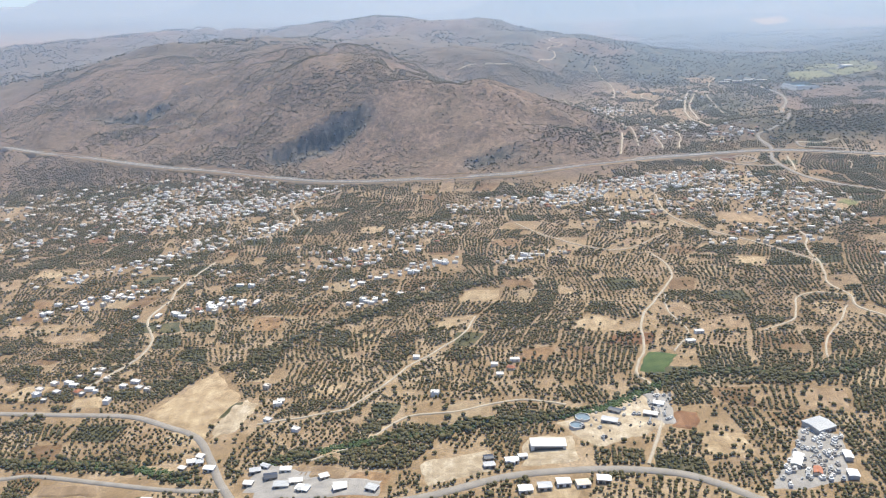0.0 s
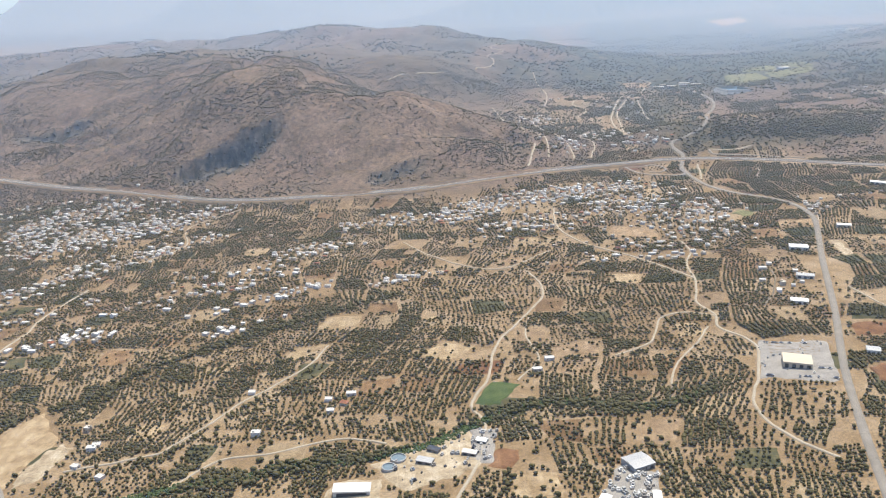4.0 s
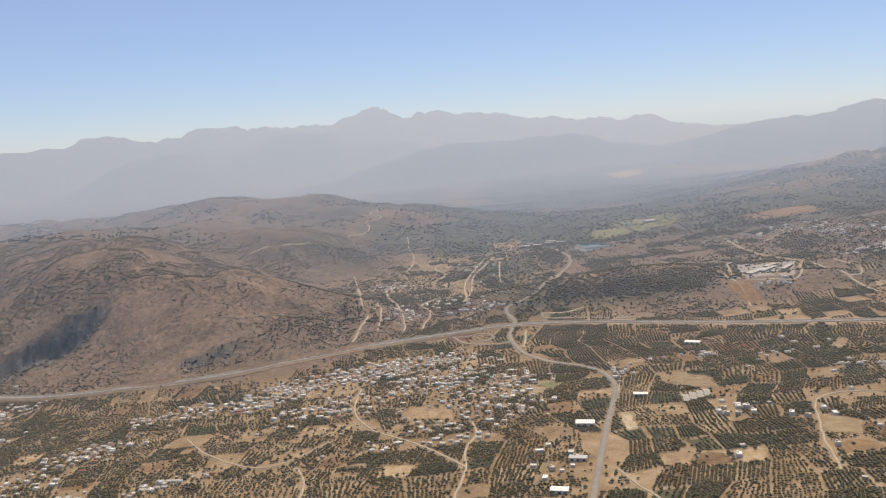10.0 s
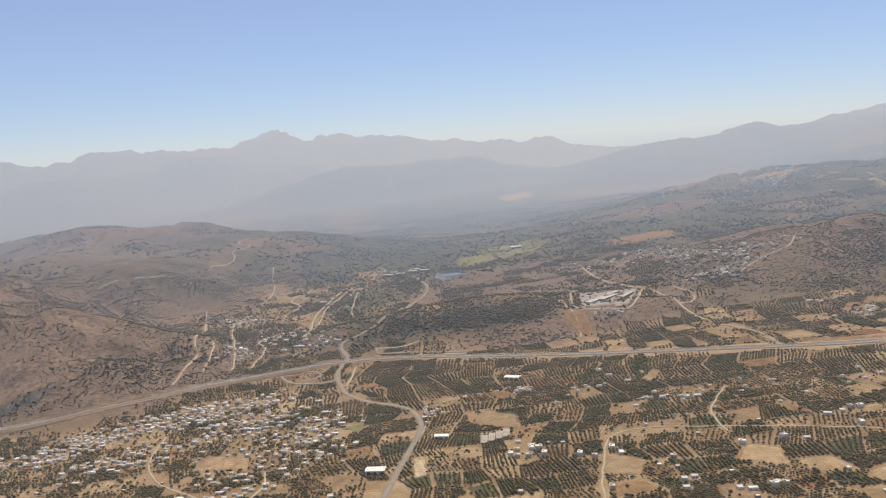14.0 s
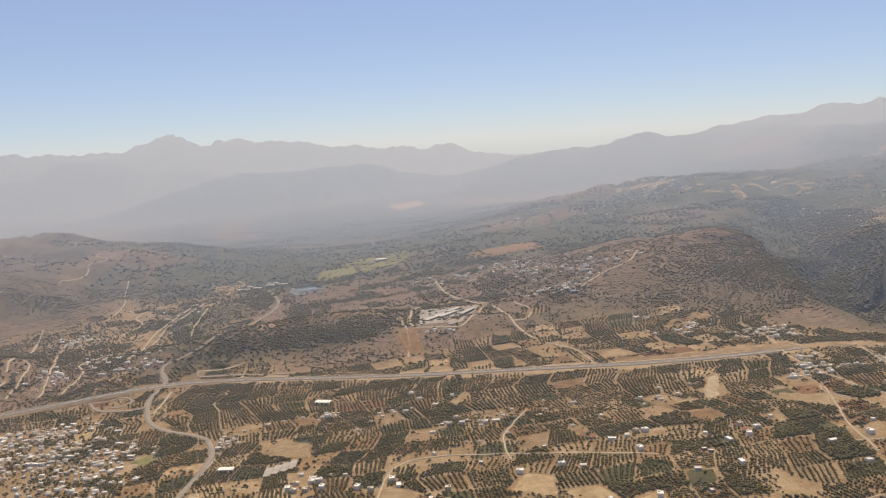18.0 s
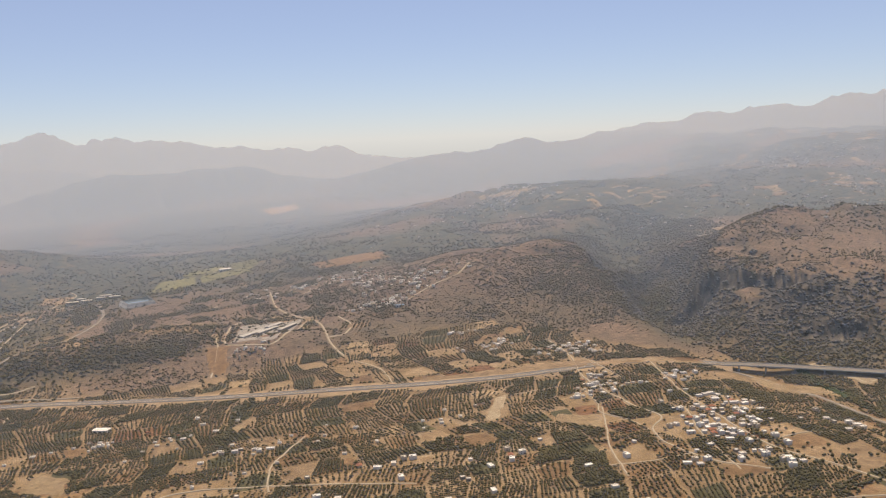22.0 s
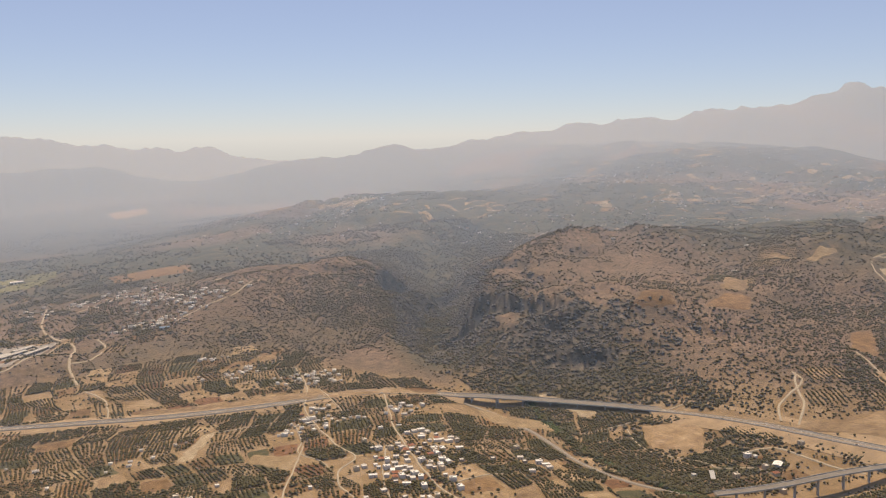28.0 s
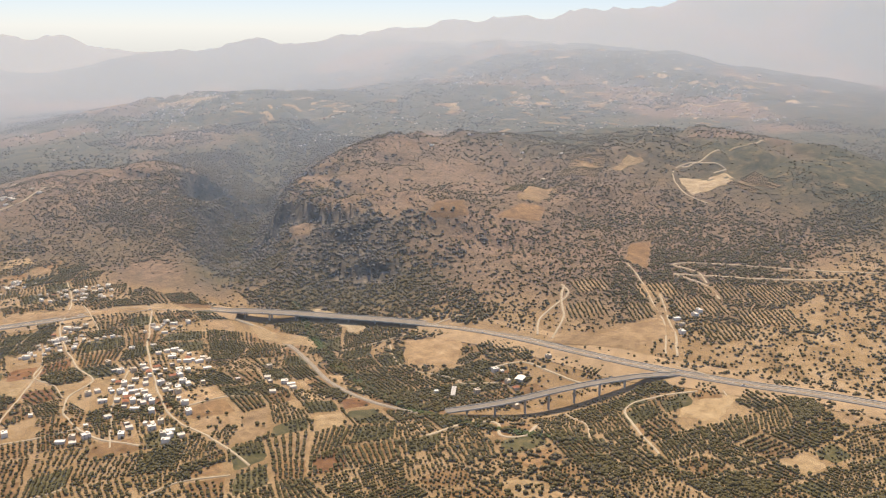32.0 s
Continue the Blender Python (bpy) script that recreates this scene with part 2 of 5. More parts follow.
M_GREYWALL = make_plain("bare_render", (0.40, 0.36, 0.31), 0.9, 0.25, 2.5, (0.2, 0.18, 0.15), 0.3)
M_ROOF = make_plain("roof_screed", (0.68, 0.63, 0.56), 0.9, 0.22, 2.0, (0.46, 0.41, 0.35), 0.45)
M_WHITEROOF = make_plain("whitewashed_roof", (0.83, 0.80, 0.74), 0.7, 0.15, 3, (0.54, 0.5, 0.44), 0.4)
M_TILE = make_plain("clay_tile", (0.46, 0.19, 0.10), 0.85, 0.35, 1.2, (0.2, 0.1, 0.06), 0.35)
M_STEEL = make_plain("sheet_steel", (0.44, 0.43, 0.41), 0.5, 0.2, 4, (0.3, 0.26, 0.22), 0.3, 0.5)
# near-black for glass and dark parts, and for the shade painted in hall gateways
M_DARK = make_plain("dark_parts_gate_shade", (0.045, 0.045, 0.05), 0.35, 0.2, 1.0, (0.03, 0.03, 0.03), 0.2, 0.5)
M_BLUE = make_plain("blue_sheet", (0.12, 0.22, 0.34), 0.6, 0.2, 2.0)
M_WATER = make_plain("pond_water", (0.20, 0.25, 0.27), 0.12, 0.2, 14, (0.3, 0.32, 0.3), 0.0, 0.5)
# far water: the sky's reflection is put into this pale base colour
M_FAR_SHINE = make_plain("far_water_shine", (0.75, 0.78, 0.80), 0.2, 0.05, 60, (0.6, 0.65, 0.7), 0.0, 0.5)
M_CAR = make_plain("car_paint", (0.75, 0.75, 0.76), 0.3, 0.05, 2.0, (0.6, 0.6, 0.6), 0.7, 0.5)
M_TYRE = make_plain("tyre_rubber", (0.03, 0.03, 0.03), 0.8, 0.1, 1.0)
M_PAINT = make_plain("road_paint", (0.75, 0.75, 0.72), 0.7, 0.15, 2.0, (0.4, 0.4, 0.38), 0.0)

# ---- lie of the land ----
def lattice(ix, iy, seed):
    n = (ix.astype(np.int64) * 374761393 + iy.astype(np.int64) * 668265263 + seed * 974634777) & 0x7FFFFFFF
    n = ((n ^ (n >> 13)) * 1274126177) & 0x7FFFFFFF
    return ((n ^ (n >> 16)) & 0xFFFF) / 65535.0


def vnoise(x, y, size, seed=0):
    """Smooth noise from 0 to 1 with cells of that many metres."""
    u, v = np.asarray(x, float) / size, np.asarray(y, float) / size
    iu, iv = np.floor(u), np.floor(v)
    fu, fv = u - iu, v - iv
    fu, fv = fu * fu * (3 - 2 * fu), fv * fv * (3 - 2 * fv)
    a, b = lattice(iu, iv, seed), lattice(iu + 1, iv, seed)
    c, d = lattice(iu, iv + 1, seed), lattice(iu + 1, iv + 1, seed)
    return a + (b - a) * fu + (c - a) * fv + (a - b - c + d) * fu * fv


def fbm(x, y, size, octaves=4, seed=0):
    total, amp, norm = 0.0, 1.0, 0.0
    for o in range(octaves):
        total, norm = total + amp * vnoise(x, y, size / 2 ** o, seed + o), norm + amp
        amp *= 0.5
    return total / norm


def hill(x, y, cx, cy, rx, ry, turn, h, power=2.0):
    c, s = math.cos(radians(turn)), math.sin(radians(turn))
    dx, dy = x - cx, y - cy
    u, v = (dx * c + dy * s) / rx, (-dx * s + dy * c) / ry
    return h * np.exp(-0.5 * (u * u + v * v) ** (power / 2))


def smooth(a, b, v):
    f = np.clip((v - a) / (b - a), 0, 1)
    return f * f * (3 - 2 * f)


def line_gap(x, y, pts):
    """Distance to a line of points, and how far along it (0 to 1) the nearest place is."""
    best, along = np.full(np.shape(x), 1e9), np.zeros(np.shape(x))
    n = len(pts) - 1
    for i in range(n):
        (ax, ay), (bx, by) = pts[i][:2], pts[i + 1][:2]
        lx, ly = bx - ax, by - ay
        f = np.clip(((x - ax) * lx + (y - ay) * ly) / (lx * lx + ly * ly), 0, 1)
        d = np.hypot(x - ax - f * lx, y - ay - f * ly)
        near = d < best
        best, along = np.where(near, d, best), np.where(near, (i + f) / n, along)
    return best, along


GORGE = [(940, 560), (972, 660), (999, 760), (1046, 860), (1131, 950), (1142, 1050), (1211, 1180), (1290, 1310), (1420, 1380)]
CRESTS = [  # cx, cy, half-lengths, turn, height, power
    (-142, 1232, 113, 133, 8, 74, 2.2), (-426, 1304, 200, 177, -6, 64, 2.2), (-125, 1074, 95, 92, 25, 55, 2.2), (76, 980, 97, 99, -20, 53, 2.4),
    (-43, 1343, 151, 97, 0, 13, 2.2), (72, 1496, 76, 73, 0, 38, 2.2), (162, 1889, 228, 142, -15, 56, 2.2), (-100, 2112, 185, 192, -10, 64, 2.4),
    (-648, 2219, 376, 183, 8, 52, 2.4), (240, 1651, 85, 81, 0, 29, 2.2), (447, 984, 118, 52, 5, 24, 2.4), (629, 896, 50, 30, 0, 14, 2.4),
    (967, 1026, 124, 100, 15, 45, 2.2), (838, 1142, 119, 134, 0, 6, 2.2), (1265, 768, 243, 166, 10, 36, 6.0), (1320, 959, 169, 82, 10, 42, 2.4),
    (1231, 509, 129, 82, -25, 18, 2.6), (1087, 690, 45, 82, 35, 17, 2.4), (1633, 748, 146, 211, 0, 50, 2.2), (1475, 1558, 677, 302, 15, 6, 2.2),
    (1892, 1788, 673, 270, 10, 34, 2.2), (2601, 1802, 495, 482, 0, 84, 2.2), (1302, 2141, 299, 246, 0, 22, 2.2), (2054, 3123, 85, 89, 0, 41, 2.0),
    (2051, 3258, 1048, 229, 15, 40, 2.2), (2817, 3126, 720, 807, 10, 151, 2.2), (3404, 3404, 742, 136, -40, 71, 2.2), (4503, 2016, 1085, 361, -60, 378, 2.4),
    (699, 3441, 429, 153, -6, 141, 2.8), (1621, 3196, 223, 158, -15, 57, 2.4), (-718, 4065, 258, 188, 12, 176, 2.4), (-126, 4258, 262, 131, 4, 200, 2.6),
    (372, 4130, 226, 263, 0, 140, 2.4), (245, 4785, 52, 100, 0, 78, 1.6), (134, 4881, 488, 212, 0, 281, 2.6), (-658, 4777, 261, 109, 12, 216, 2.4),
    (-1182, 4777, 215, 186, 15, 276, 2.4), (-1678, 4598, 225, 194, 12, 217, 2.4), (803, 4766, 271, 139, -8, 181, 2.6), (1441, 4626, 324, 144, -14, 182, 2.6),
    (2108, 4407, 409, 164, -20, 61, 2.6), (26, 1022, 48, 39, 0, 12, 2.2), (1338, 1849, 268, 199, 0, 37, 2.2), (199, 1600, 89, 90, 0, 9, 2.2),
    (79, 1400, 70, 55, 0, 21, 2.2), (1711, 1297, 260, 226, 0, 5, 2.2), (1530, 627, 127, 93, 0, 20, 2.2), (2399, 2506, 483, 379, 0, 23, 2.2),
    (-156, 1624, 203, 178, 0, 40, 2.2), (-441, 1626, 324, 203, 0, 41, 2.2), (-661, 1515, 239, 192, 0, 33, 2.2), (1400, 1151, 200, 150, 0, -7, 2.2),
]


SCARPS = [  # dark rock steps on the hillsides: from, to, height, reach
    ((-200, 958), (-88, 1008), 22, 38), ((20, 862), (75, 872), 9, 22), ((1030, 985), (1066, 1075), 46, 70),
    ((-470, 1190), (-380, 1215), 14, 40), ((1012, 925), (1032, 990), 30, 55),
    ((1056, 812), (1092, 672), 30, 34), ((1026, 628), (1078, 588), 12, 26),
]


def scarps(x, y):
    """How far each spot is let down below a rock step, and how bare its face is."""
    drop, face = np.zeros(np.shape(x)), np.zeros(np.shape(x))
    for (ax, ay), (bx, by), h, reach in SCARPS:
        n = math.hypot(bx - ax, by - ay)
        tx, ty = (bx - ax) / n, (by - ay) / n
        wob = 9 * (fbm(x, y, 26, 3, 61) - 0.5)
        u, d = (x - ax) * tx + (y - ay) * ty, (x - ax) * ty - (y - ay) * tx + wob
        ends = smooth(-12, 14, u) * (1 - smooth(n - 14, n + 12, u))
        drop = drop + h * ends * smooth(-2, 9, d) * np.exp(-np.maximum(d, 0) / reach)
        face = np.maximum(face, ends * smooth(-5, 1, d) * (1 - smooth(reach * 0.45, reach * 0.9, d)))
    return drop, face


def plain(x, y):
    z = np.where(x > 0, 0.062 * np.minimum(x, 850) + 0.03 * np.clip(x - 850, 0, 900), 0.09 * np.maximum(x, -1000)) - 20
    z = z + hill(x, y, 985, 470, 62, 130, 18, -13, 2.4) + hill(x, y, 1040, 346, 40, 26, -10, -6, 2.4)
    far = smooth(1350, 2100, y)
    return z * (1 - far) + far * (-18 + 0.018 * x)


def rise_of(x, y):
    total = 0.0
    for c in CRESTS:
        total = total + hill(x, y, *c)
    return total


def height(x, y):
    x, y = np.asarray(x, float), np.asarray(y, float)
    z, rise = plain(x, y), rise_of(x, y)
    rough = smooth(6, 40, rise)
    z = z + rise * (1 + rough * 0.5 * (fbm(x, y, 170, 4, 3) - 0.5))
    gully = np.abs(fbm(x, y, 120, 3, 21) - 0.5) * 2
    z = z - rough * 9 * np.exp(-(gully / 0.12) ** 2) + 2.2 * (fbm(x, y, 130, 3, 9) - 0.5)
    z = z + rough * (7 * (fbm(x, y, 44, 3, 13) - 0.5) - 5 * np.abs(fbm(x, y, 75, 3, 17) - 0.5)) - scarps(x, y)[0]
    cliff = hill(x, y, 1058, 705, 46, 120, 12, 1.0, 4)
    z = z + cliff * (26 * np.abs(fbm(x + 0.25 * y, y, 42, 4, 201) - 0.5) - 5 + 9 * (fbm(x, y, 17, 3, 203) - 0.5))
    gap, along = line_gap(x + 14 * (fbm(x, y, 50, 3, 5) - 0.5), y, GORGE)
    z = z - (5 + 38 * smooth(0.1, 0.35, along) * (1 - 0.75 * smooth(0.55, 0.9, along))) * np.exp(-(gap / (26 + 34 * along)) ** 3)
    return z


def axis(stops):
    """Grid lines whose spacing changes: rows of (from, step), ended by the last line."""
    out = []
    for (a, step), (b, _) in zip(stops, stops[1:]):
        out.extend(np.linspace(a, b, max(2, round((b - a) / step)), endpoint=False))
    return np.array(out + [stops[-1][0]])


def sheet(name, xs, ys, zf, material):
    gx, gy = np.meshgrid(xs, ys)
    n, m = len(xs), len(ys)
    co = np.stack([gx, gy, zf(gx, gy)], -1).reshape(-1, 3)
    i = (np.arange(m - 1)[:, None] * n + np.arange(n - 1)[None, :]).reshape(-1)
    quads = np.stack([i, i + 1, i + n + 1, i + n], -1)
    me = mesh_from(name, co, quads, material)
    me.polygons.foreach_set("use_smooth", np.ones(len(quads), bool))
    return new(name, me)


def mesh_from(name, co, faces, material, mat_index=None):
    """A mesh from numpy arrays of corners and equal-sided faces."""
    me = bpy.data.meshes.new(name)
    k = faces.shape[1]
    me.vertices.add(len(co))
    me.vertices.foreach_set("co", np.ascontiguousarray(co, np.float32).reshape(-1))
    me.loops.add(faces.size)
    me.loops.foreach_set("vertex_index", np.ascontiguousarray(faces, np.int32).reshape(-1))
    me.polygons.add(len(faces))
    me.polygons.foreach_set("loop_start", np.arange(0, faces.size, k, dtype=np.int32))
    for mt in (material if isinstance(material, (list, tuple)) else [material]):
        me.materials.append(mt)
    if mat_index is not None:
        me.polygons.foreach_set("material_index", np.ascontiguousarray(mat_index, np.int32))
    me.update(calc_edges=True)
    return me


# ---- the ground sheet and what covers it ----
STREAMS = [
    [(-240, 395), (-180, 425), (-108, 455), (-93, 480), (-71, 499), (-44, 518), (-14, 536), (14, 551), (60, 575)],
    [(-80, 345), (-28, 359), (-7, 360), (22, 368), (48, 369), (77, 375), (96, 388), (122, 405), (137, 409), (159, 406), (187, 396), (220, 409)],
    [(545, 640), (555, 690), (585, 760)],
    [(-250, 372), (-200, 362), (-150, 352), (-115, 338)],
    [(1000, 300), (960, 380), (955, 450), (965, 520), (985, 600)],
]


def foothill(x, y):
    """The bare triangular slope between the highway and the mouth of the gorge."""
    inside = np.ones(np.shape(x))
    for (ax, ay), (bx, by) in (((1000, 830), (868, 738)), ((868, 738), (950, 632)), ((950, 632), (1000, 830))):
        n = math.hypot(bx - ax, by - ay)
        inside = inside * smooth(-8, 12, ((bx - ax) * (y - ay) - (by - ay) * (x - ax)) / n + 14 * (fbm(x, y, 30, 3, 57) - 0.5))
    return inside


def beyond_road(x, y):
    """Metres north of the highway's middle stretch."""
    return y - np.interp(x, [200, 323, 395, 485, 574, 659, 740, 803, 896, 950], [860, 888, 868, 817, 765, 721, 681, 660, 641, 600])


def past_groves(x, y):
    """Metres beyond the upper edge of the groves above the highway."""
    return y - np.interp(x, [440, 540, 560, 609, 686, 746, 807, 866, 890, 930], [858, 822, 835, 840, 856, 858, 845, 796, 735, 655])


def cover_of(x, y):
    """How much each spot is scrub hill, bare rock and dark woodland."""
    rise = rise_of(x, y)
    scrub = np.maximum.reduce([smooth(1, 11, rise + 8 * (fbm(x, y, 60, 3, 31) - 0.5)), foothill(x, y), smooth(-20, 25, past_groves(x, y) + 50 * (fbm(x, y, 70, 3, 58) - 0.5)) * smooth(400, 480, x) * (1 - smooth(1000, 1060, x))])
    e = 5.0
    slope = np.hypot(height(x + e, y) - height(x - e, y), height(x, y + e) - height(x, y - e)) / (2 * e)
    gap, along = line_gap(x, y, GORGE)
    rock = smooth(0.5, 0.9, slope) * np.exp(-(gap / 170) ** 2)
    rock = np.maximum(rock, 0.95 * smooth(0.36, 0.56, fbm(x, y, 45, 4, 77)) * hill(x, y, 1052, 690, 58, 120, 12, 1.0, 4))
    rock = np.maximum(rock, scarps(x, y)[1])
    wood = smooth(0.3, 0.48, fbm(x, y, 240, 5, 41)) * (0.35 + 0.65 * smooth(-50, 400, x)) * np.maximum(smooth(1150, 1400, y + 0.15 * x - 60), smooth(1330, 1560, x + 0.2 * y - 120))
    wood = np.maximum(wood, smooth(0.35, 0.6, fbm(x, y, 40, 3, 45)) * hill(x, y, 470, 935, 110, 30, 5, 0.7, 3))
    wood = np.maximum(wood, 0.8 * smooth(0.4, 0.62, fbm(x, y, 120, 4, 43)) * smooth(890, 930, y) * smooth(150, 230, x) * (1 - smooth(420, 520, x)))
    wood = np.maximum(wood, 0.5 * hill(x, y, 830, 850, 150, 60, -15, 0.8, 4) * (1 - foothill(x, y)))
    wood = np.maximum(wood, 0.95 * np.exp(-(gap / (34 + 60 * along)) ** 4) * smooth(0.08, 0.2, along) * (1 - smooth(50, 68, height(x, y))))
    wood = np.maximum(wood, hill(x, y, 1030, 590, 60, 40, -40, 0.9, 4))
    wood = np.maximum(wood, smooth(2600, 3300, y) * 0.8)
    return scrub, rock, np.clip(wood, 0, 1)


XS = axis([(-3400, 120), (-1500, 30), (-600, 8), (950, 6), (1450, 16), (2300, 50), (5400, 0)])
YS = axis([(-600, 60), (180, 7), (1250, 12), (2200, 30), (5200, 0)])
ground = sheet("ground", XS, YS, height, M_GROUND)
tagged(ground, "dry tan plain rising to brown scrub hills", "ground", kind="structure")
gx, gy = np.meshgrid(XS, YS)
cov = ground.data.attributes.new("cover", "FLOAT_COLOR", "POINT")
layers = cover_of(gx.ravel(), gy.ravel())
cov.data.foreach_set("color", np.stack([*layers, np.ones(gx.size)], -1).astype(np.float32).ravel())

# spots that trees and houses keep clear of
CELL, MX, MY = 2.0, -760, 160
blocked = np.zeros((1300, 1300), bool)


def spot(x, y):
    return np.clip(((np.asarray(y) - MY) / CELL).astype(int), 0, 1299), np.clip(((np.asarray(x) - MX) / CELL).astype(int), 0, 1299)


def block(x, y, r):
    n = int(r / CELL) + 1
    for dx in range(-n, n + 1):
        for dy in range(-n, n + 1):
            if math.hypot(dx, dy) * CELL <= r + 0.5:
                blocked[spot(np.asarray(x) + dx * CELL, np.asarray(y) + dy * CELL)] = True


def curve(pts, step=4.0):
    """A smooth line through points, with a point about every step metres."""
    p = [np.array(q, float) for q in pts]
    p = [2 * p[0] - p[1], *p, 2 * p[-1] - p[-2]]
    out = []
    for a, b, c, d in zip(p, p[1:], p[2:], p[3:]):
        n = max(2, int(np.linalg.norm(c[:2] - b[:2]) / step))
        for i in range(n):
            f = i / n
            out.append(0.5 * (2 * b + (c - a) * f + (2 * a - 5 * b + 4 * c - d) * f * f + (3 * b - a - 3 * c + d) * f ** 3))
    return np.array(out + [p[-2]])


def across(line):
    d = np.gradient(line[:, :2], axis=0)
    d /= np.linalg.norm(d, axis=1)[:, None] + 1e-9
    return np.stack([-d[:, 1], d[:, 0]], -1)


def ribbon(name, line, offsets, drops, material, zs=None, lift=0.35):
    """A strip along a line: sideways offsets, and how far each is below its middle (None: laid on the ground)."""
    side = across(line)
    rows = []
    for off, drop in zip(offsets, drops):
        xy = line[:, :2] + side * off
        z = height(xy[:, 0], xy[:, 1]) + lift if drop is None or zs is None else zs - drop
        rows.append(np.column_stack([xy, z]))
    co = np.stack(rows, 1).reshape(-1, 3)
    k, n = len(offsets), len(line)
    i = (np.arange(n - 1)[:, None] * k + np.arange(k - 1)[None, :]).ravel()
    return new(name, mesh_from(name, co, np.stack([i, i + k, i + k + 1, i + 1], -1), material))


def lane(name, pts, width, material, label, wobble=0.0, lift=0.45):
    line = curve(pts, 3.0)
    if wobble:
        line = line + across(line) * (wobble * (fbm(line[:, 0], line[:, 1], 14, 2, 8) - 0.5))[:, None]
    w = width / 2
    ob = ribbon(name, line, [-w - 0.25, -w, 0, w, w + 0.25], [None] * 5, material, None, lift)
    z = np.empty(len(ob.data.vertices) * 3, np.float32)
    ob.data.vertices.foreach_get("co", z)
    z = z.reshape(-1, 5, 3)
    z[:, 0, 2] -= lift + 0.3
    z[:, 4, 2] -= lift + 0.3
    z[:, 2, 2] += 0.06
    ob.data.vertices.foreach_set("co", z.ravel())
    block(line[:, 0], line[:, 1], w + 1.0)
    return tagged(ob, label, "road", kind="structure")


def part(name, bm, material, parent, label=""):
    """Links a bmesh as one mesh under a thing or a part."""
    me = bpy.data.meshes.new(name)
    bm.to_mesh(me)
    bm.free()
    me.materials.append(material)
    ob = new(name, me)
    ob.parent = parent
    if label:
        ob["label"] = label
    return ob


def boxes(*sizes, bevel=0.0):
    """One bmesh of boxes: (cx, cy, z of the bottom, x, y, z sizes)."""
    bm = bmesh.new()
    for cx, cy, z, a, b, c in sizes:
        got = bmesh.ops.create_cube(bm, size=1.0, matrix=Matrix.Translation((cx, cy, z + c / 2)) @ Matrix.Diagonal((a, b, c, 1)))
        if bevel:
            bmesh.ops.bevel(bm, geom=list({e for v in got["verts"] for e in v.link_edges}), offset=bevel, segments=1, affect="EDGES")
    return bm


def thing(name, x=0.0, y=0.0, turn=0.0, z=None):
    ob = new(name)
    ob.matrix_world = pose(x, y, float(height(x, y)) if z is None else z, 0, 0, turn)
    return ob


# ---- highway, its viaduct and the roads ----
HIGHWAY = curve([(-1150, 1420), (-760, 1240), (-560, 1120), (-357, 1002), (-257, 943), (-142, 879), (-27, 836), (44, 823), (86, 824), (161, 847), (236, 874), (323, 888), (395, 868), (485, 817), (574, 765),
                 (659, 721), (740, 681), (803, 660), (844, 654), (896, 641), (943, 610), (992, 556), (1036, 500), (1065, 445), (1090, 368), (1104, 328), (1122, 288), (1142, 252), (1170, 195)], 5.0)


def soften(z, n):
    k = np.ones(n) / n
    return np.convolve(np.pad(z, n // 2, "edge"), k, "valid")[: len(z)]


hz = soften(soften(height(HIGHWAY[:, 0], HIGHWAY[:, 1]), 25), 15) + 1.2
on_bridge = (HIGHWAY[:, 0] > 938) & (HIGHWAY[:, 0] < 1040)
i0, i1 = np.nonzero(on_bridge)[0][[0, -1]]
hz[i0:i1 + 1] = np.linspace(hz[i0], hz[i1], i1 - i0 + 1)


def run(a, b, name, offs, drops, material, label="", kind_of="road"):
    ob = ribbon(name, HIGHWAY[a:b], offs, drops, material, hz[a:b])
    return tagged(ob, label, kind_of, kind="structure") if label else ob


i_cut = int(np.argmax(HIGHWAY[:, 0] > 400))
for a, b, foot in ((0, i_cut + 1, 6.6), (i_cut, i0 + 2, 13.0), (i1 - 1, len(HIGHWAY), 17.0)):
    run(a, b, "embankment", [-foot, -5.2, -4.9, 4.9, 5.2, foot], [None, 0.35, 0.3, 0.3, 0.35, None], M_VERGE, "bare tan earth verge along the highway", "embankment")
    for s in (-1, 1):
        run(a, b, "carriageway", [0.8, 4.1] if s > 0 else [-4.1, -0.8], [0.12, 0.12], M_OLDROAD, "grey asphalt carriageway of the highway", "road")
        for off in (1.0, 3.85):
            o = s * off
            run(a, b, "edge_line", sorted((o - 0.09, o + 0.09)), [0.10, 0.10], M_PAINT, "white painted line along the asphalt carriageway", "marking")
        run(a, b, "guard_rail", [s * 4.6 - 0.06, s * 4.6 - 0.06, s * 4.6 + 0.06, s * 4.6 + 0.06], [0.3, -0.25, -0.25, 0.3], M_CONCRETE, "low grey guard rail beside the highway", "guard rail")
block(HIGHWAY[:, 0], HIGHWAY[:, 1], 7.5)


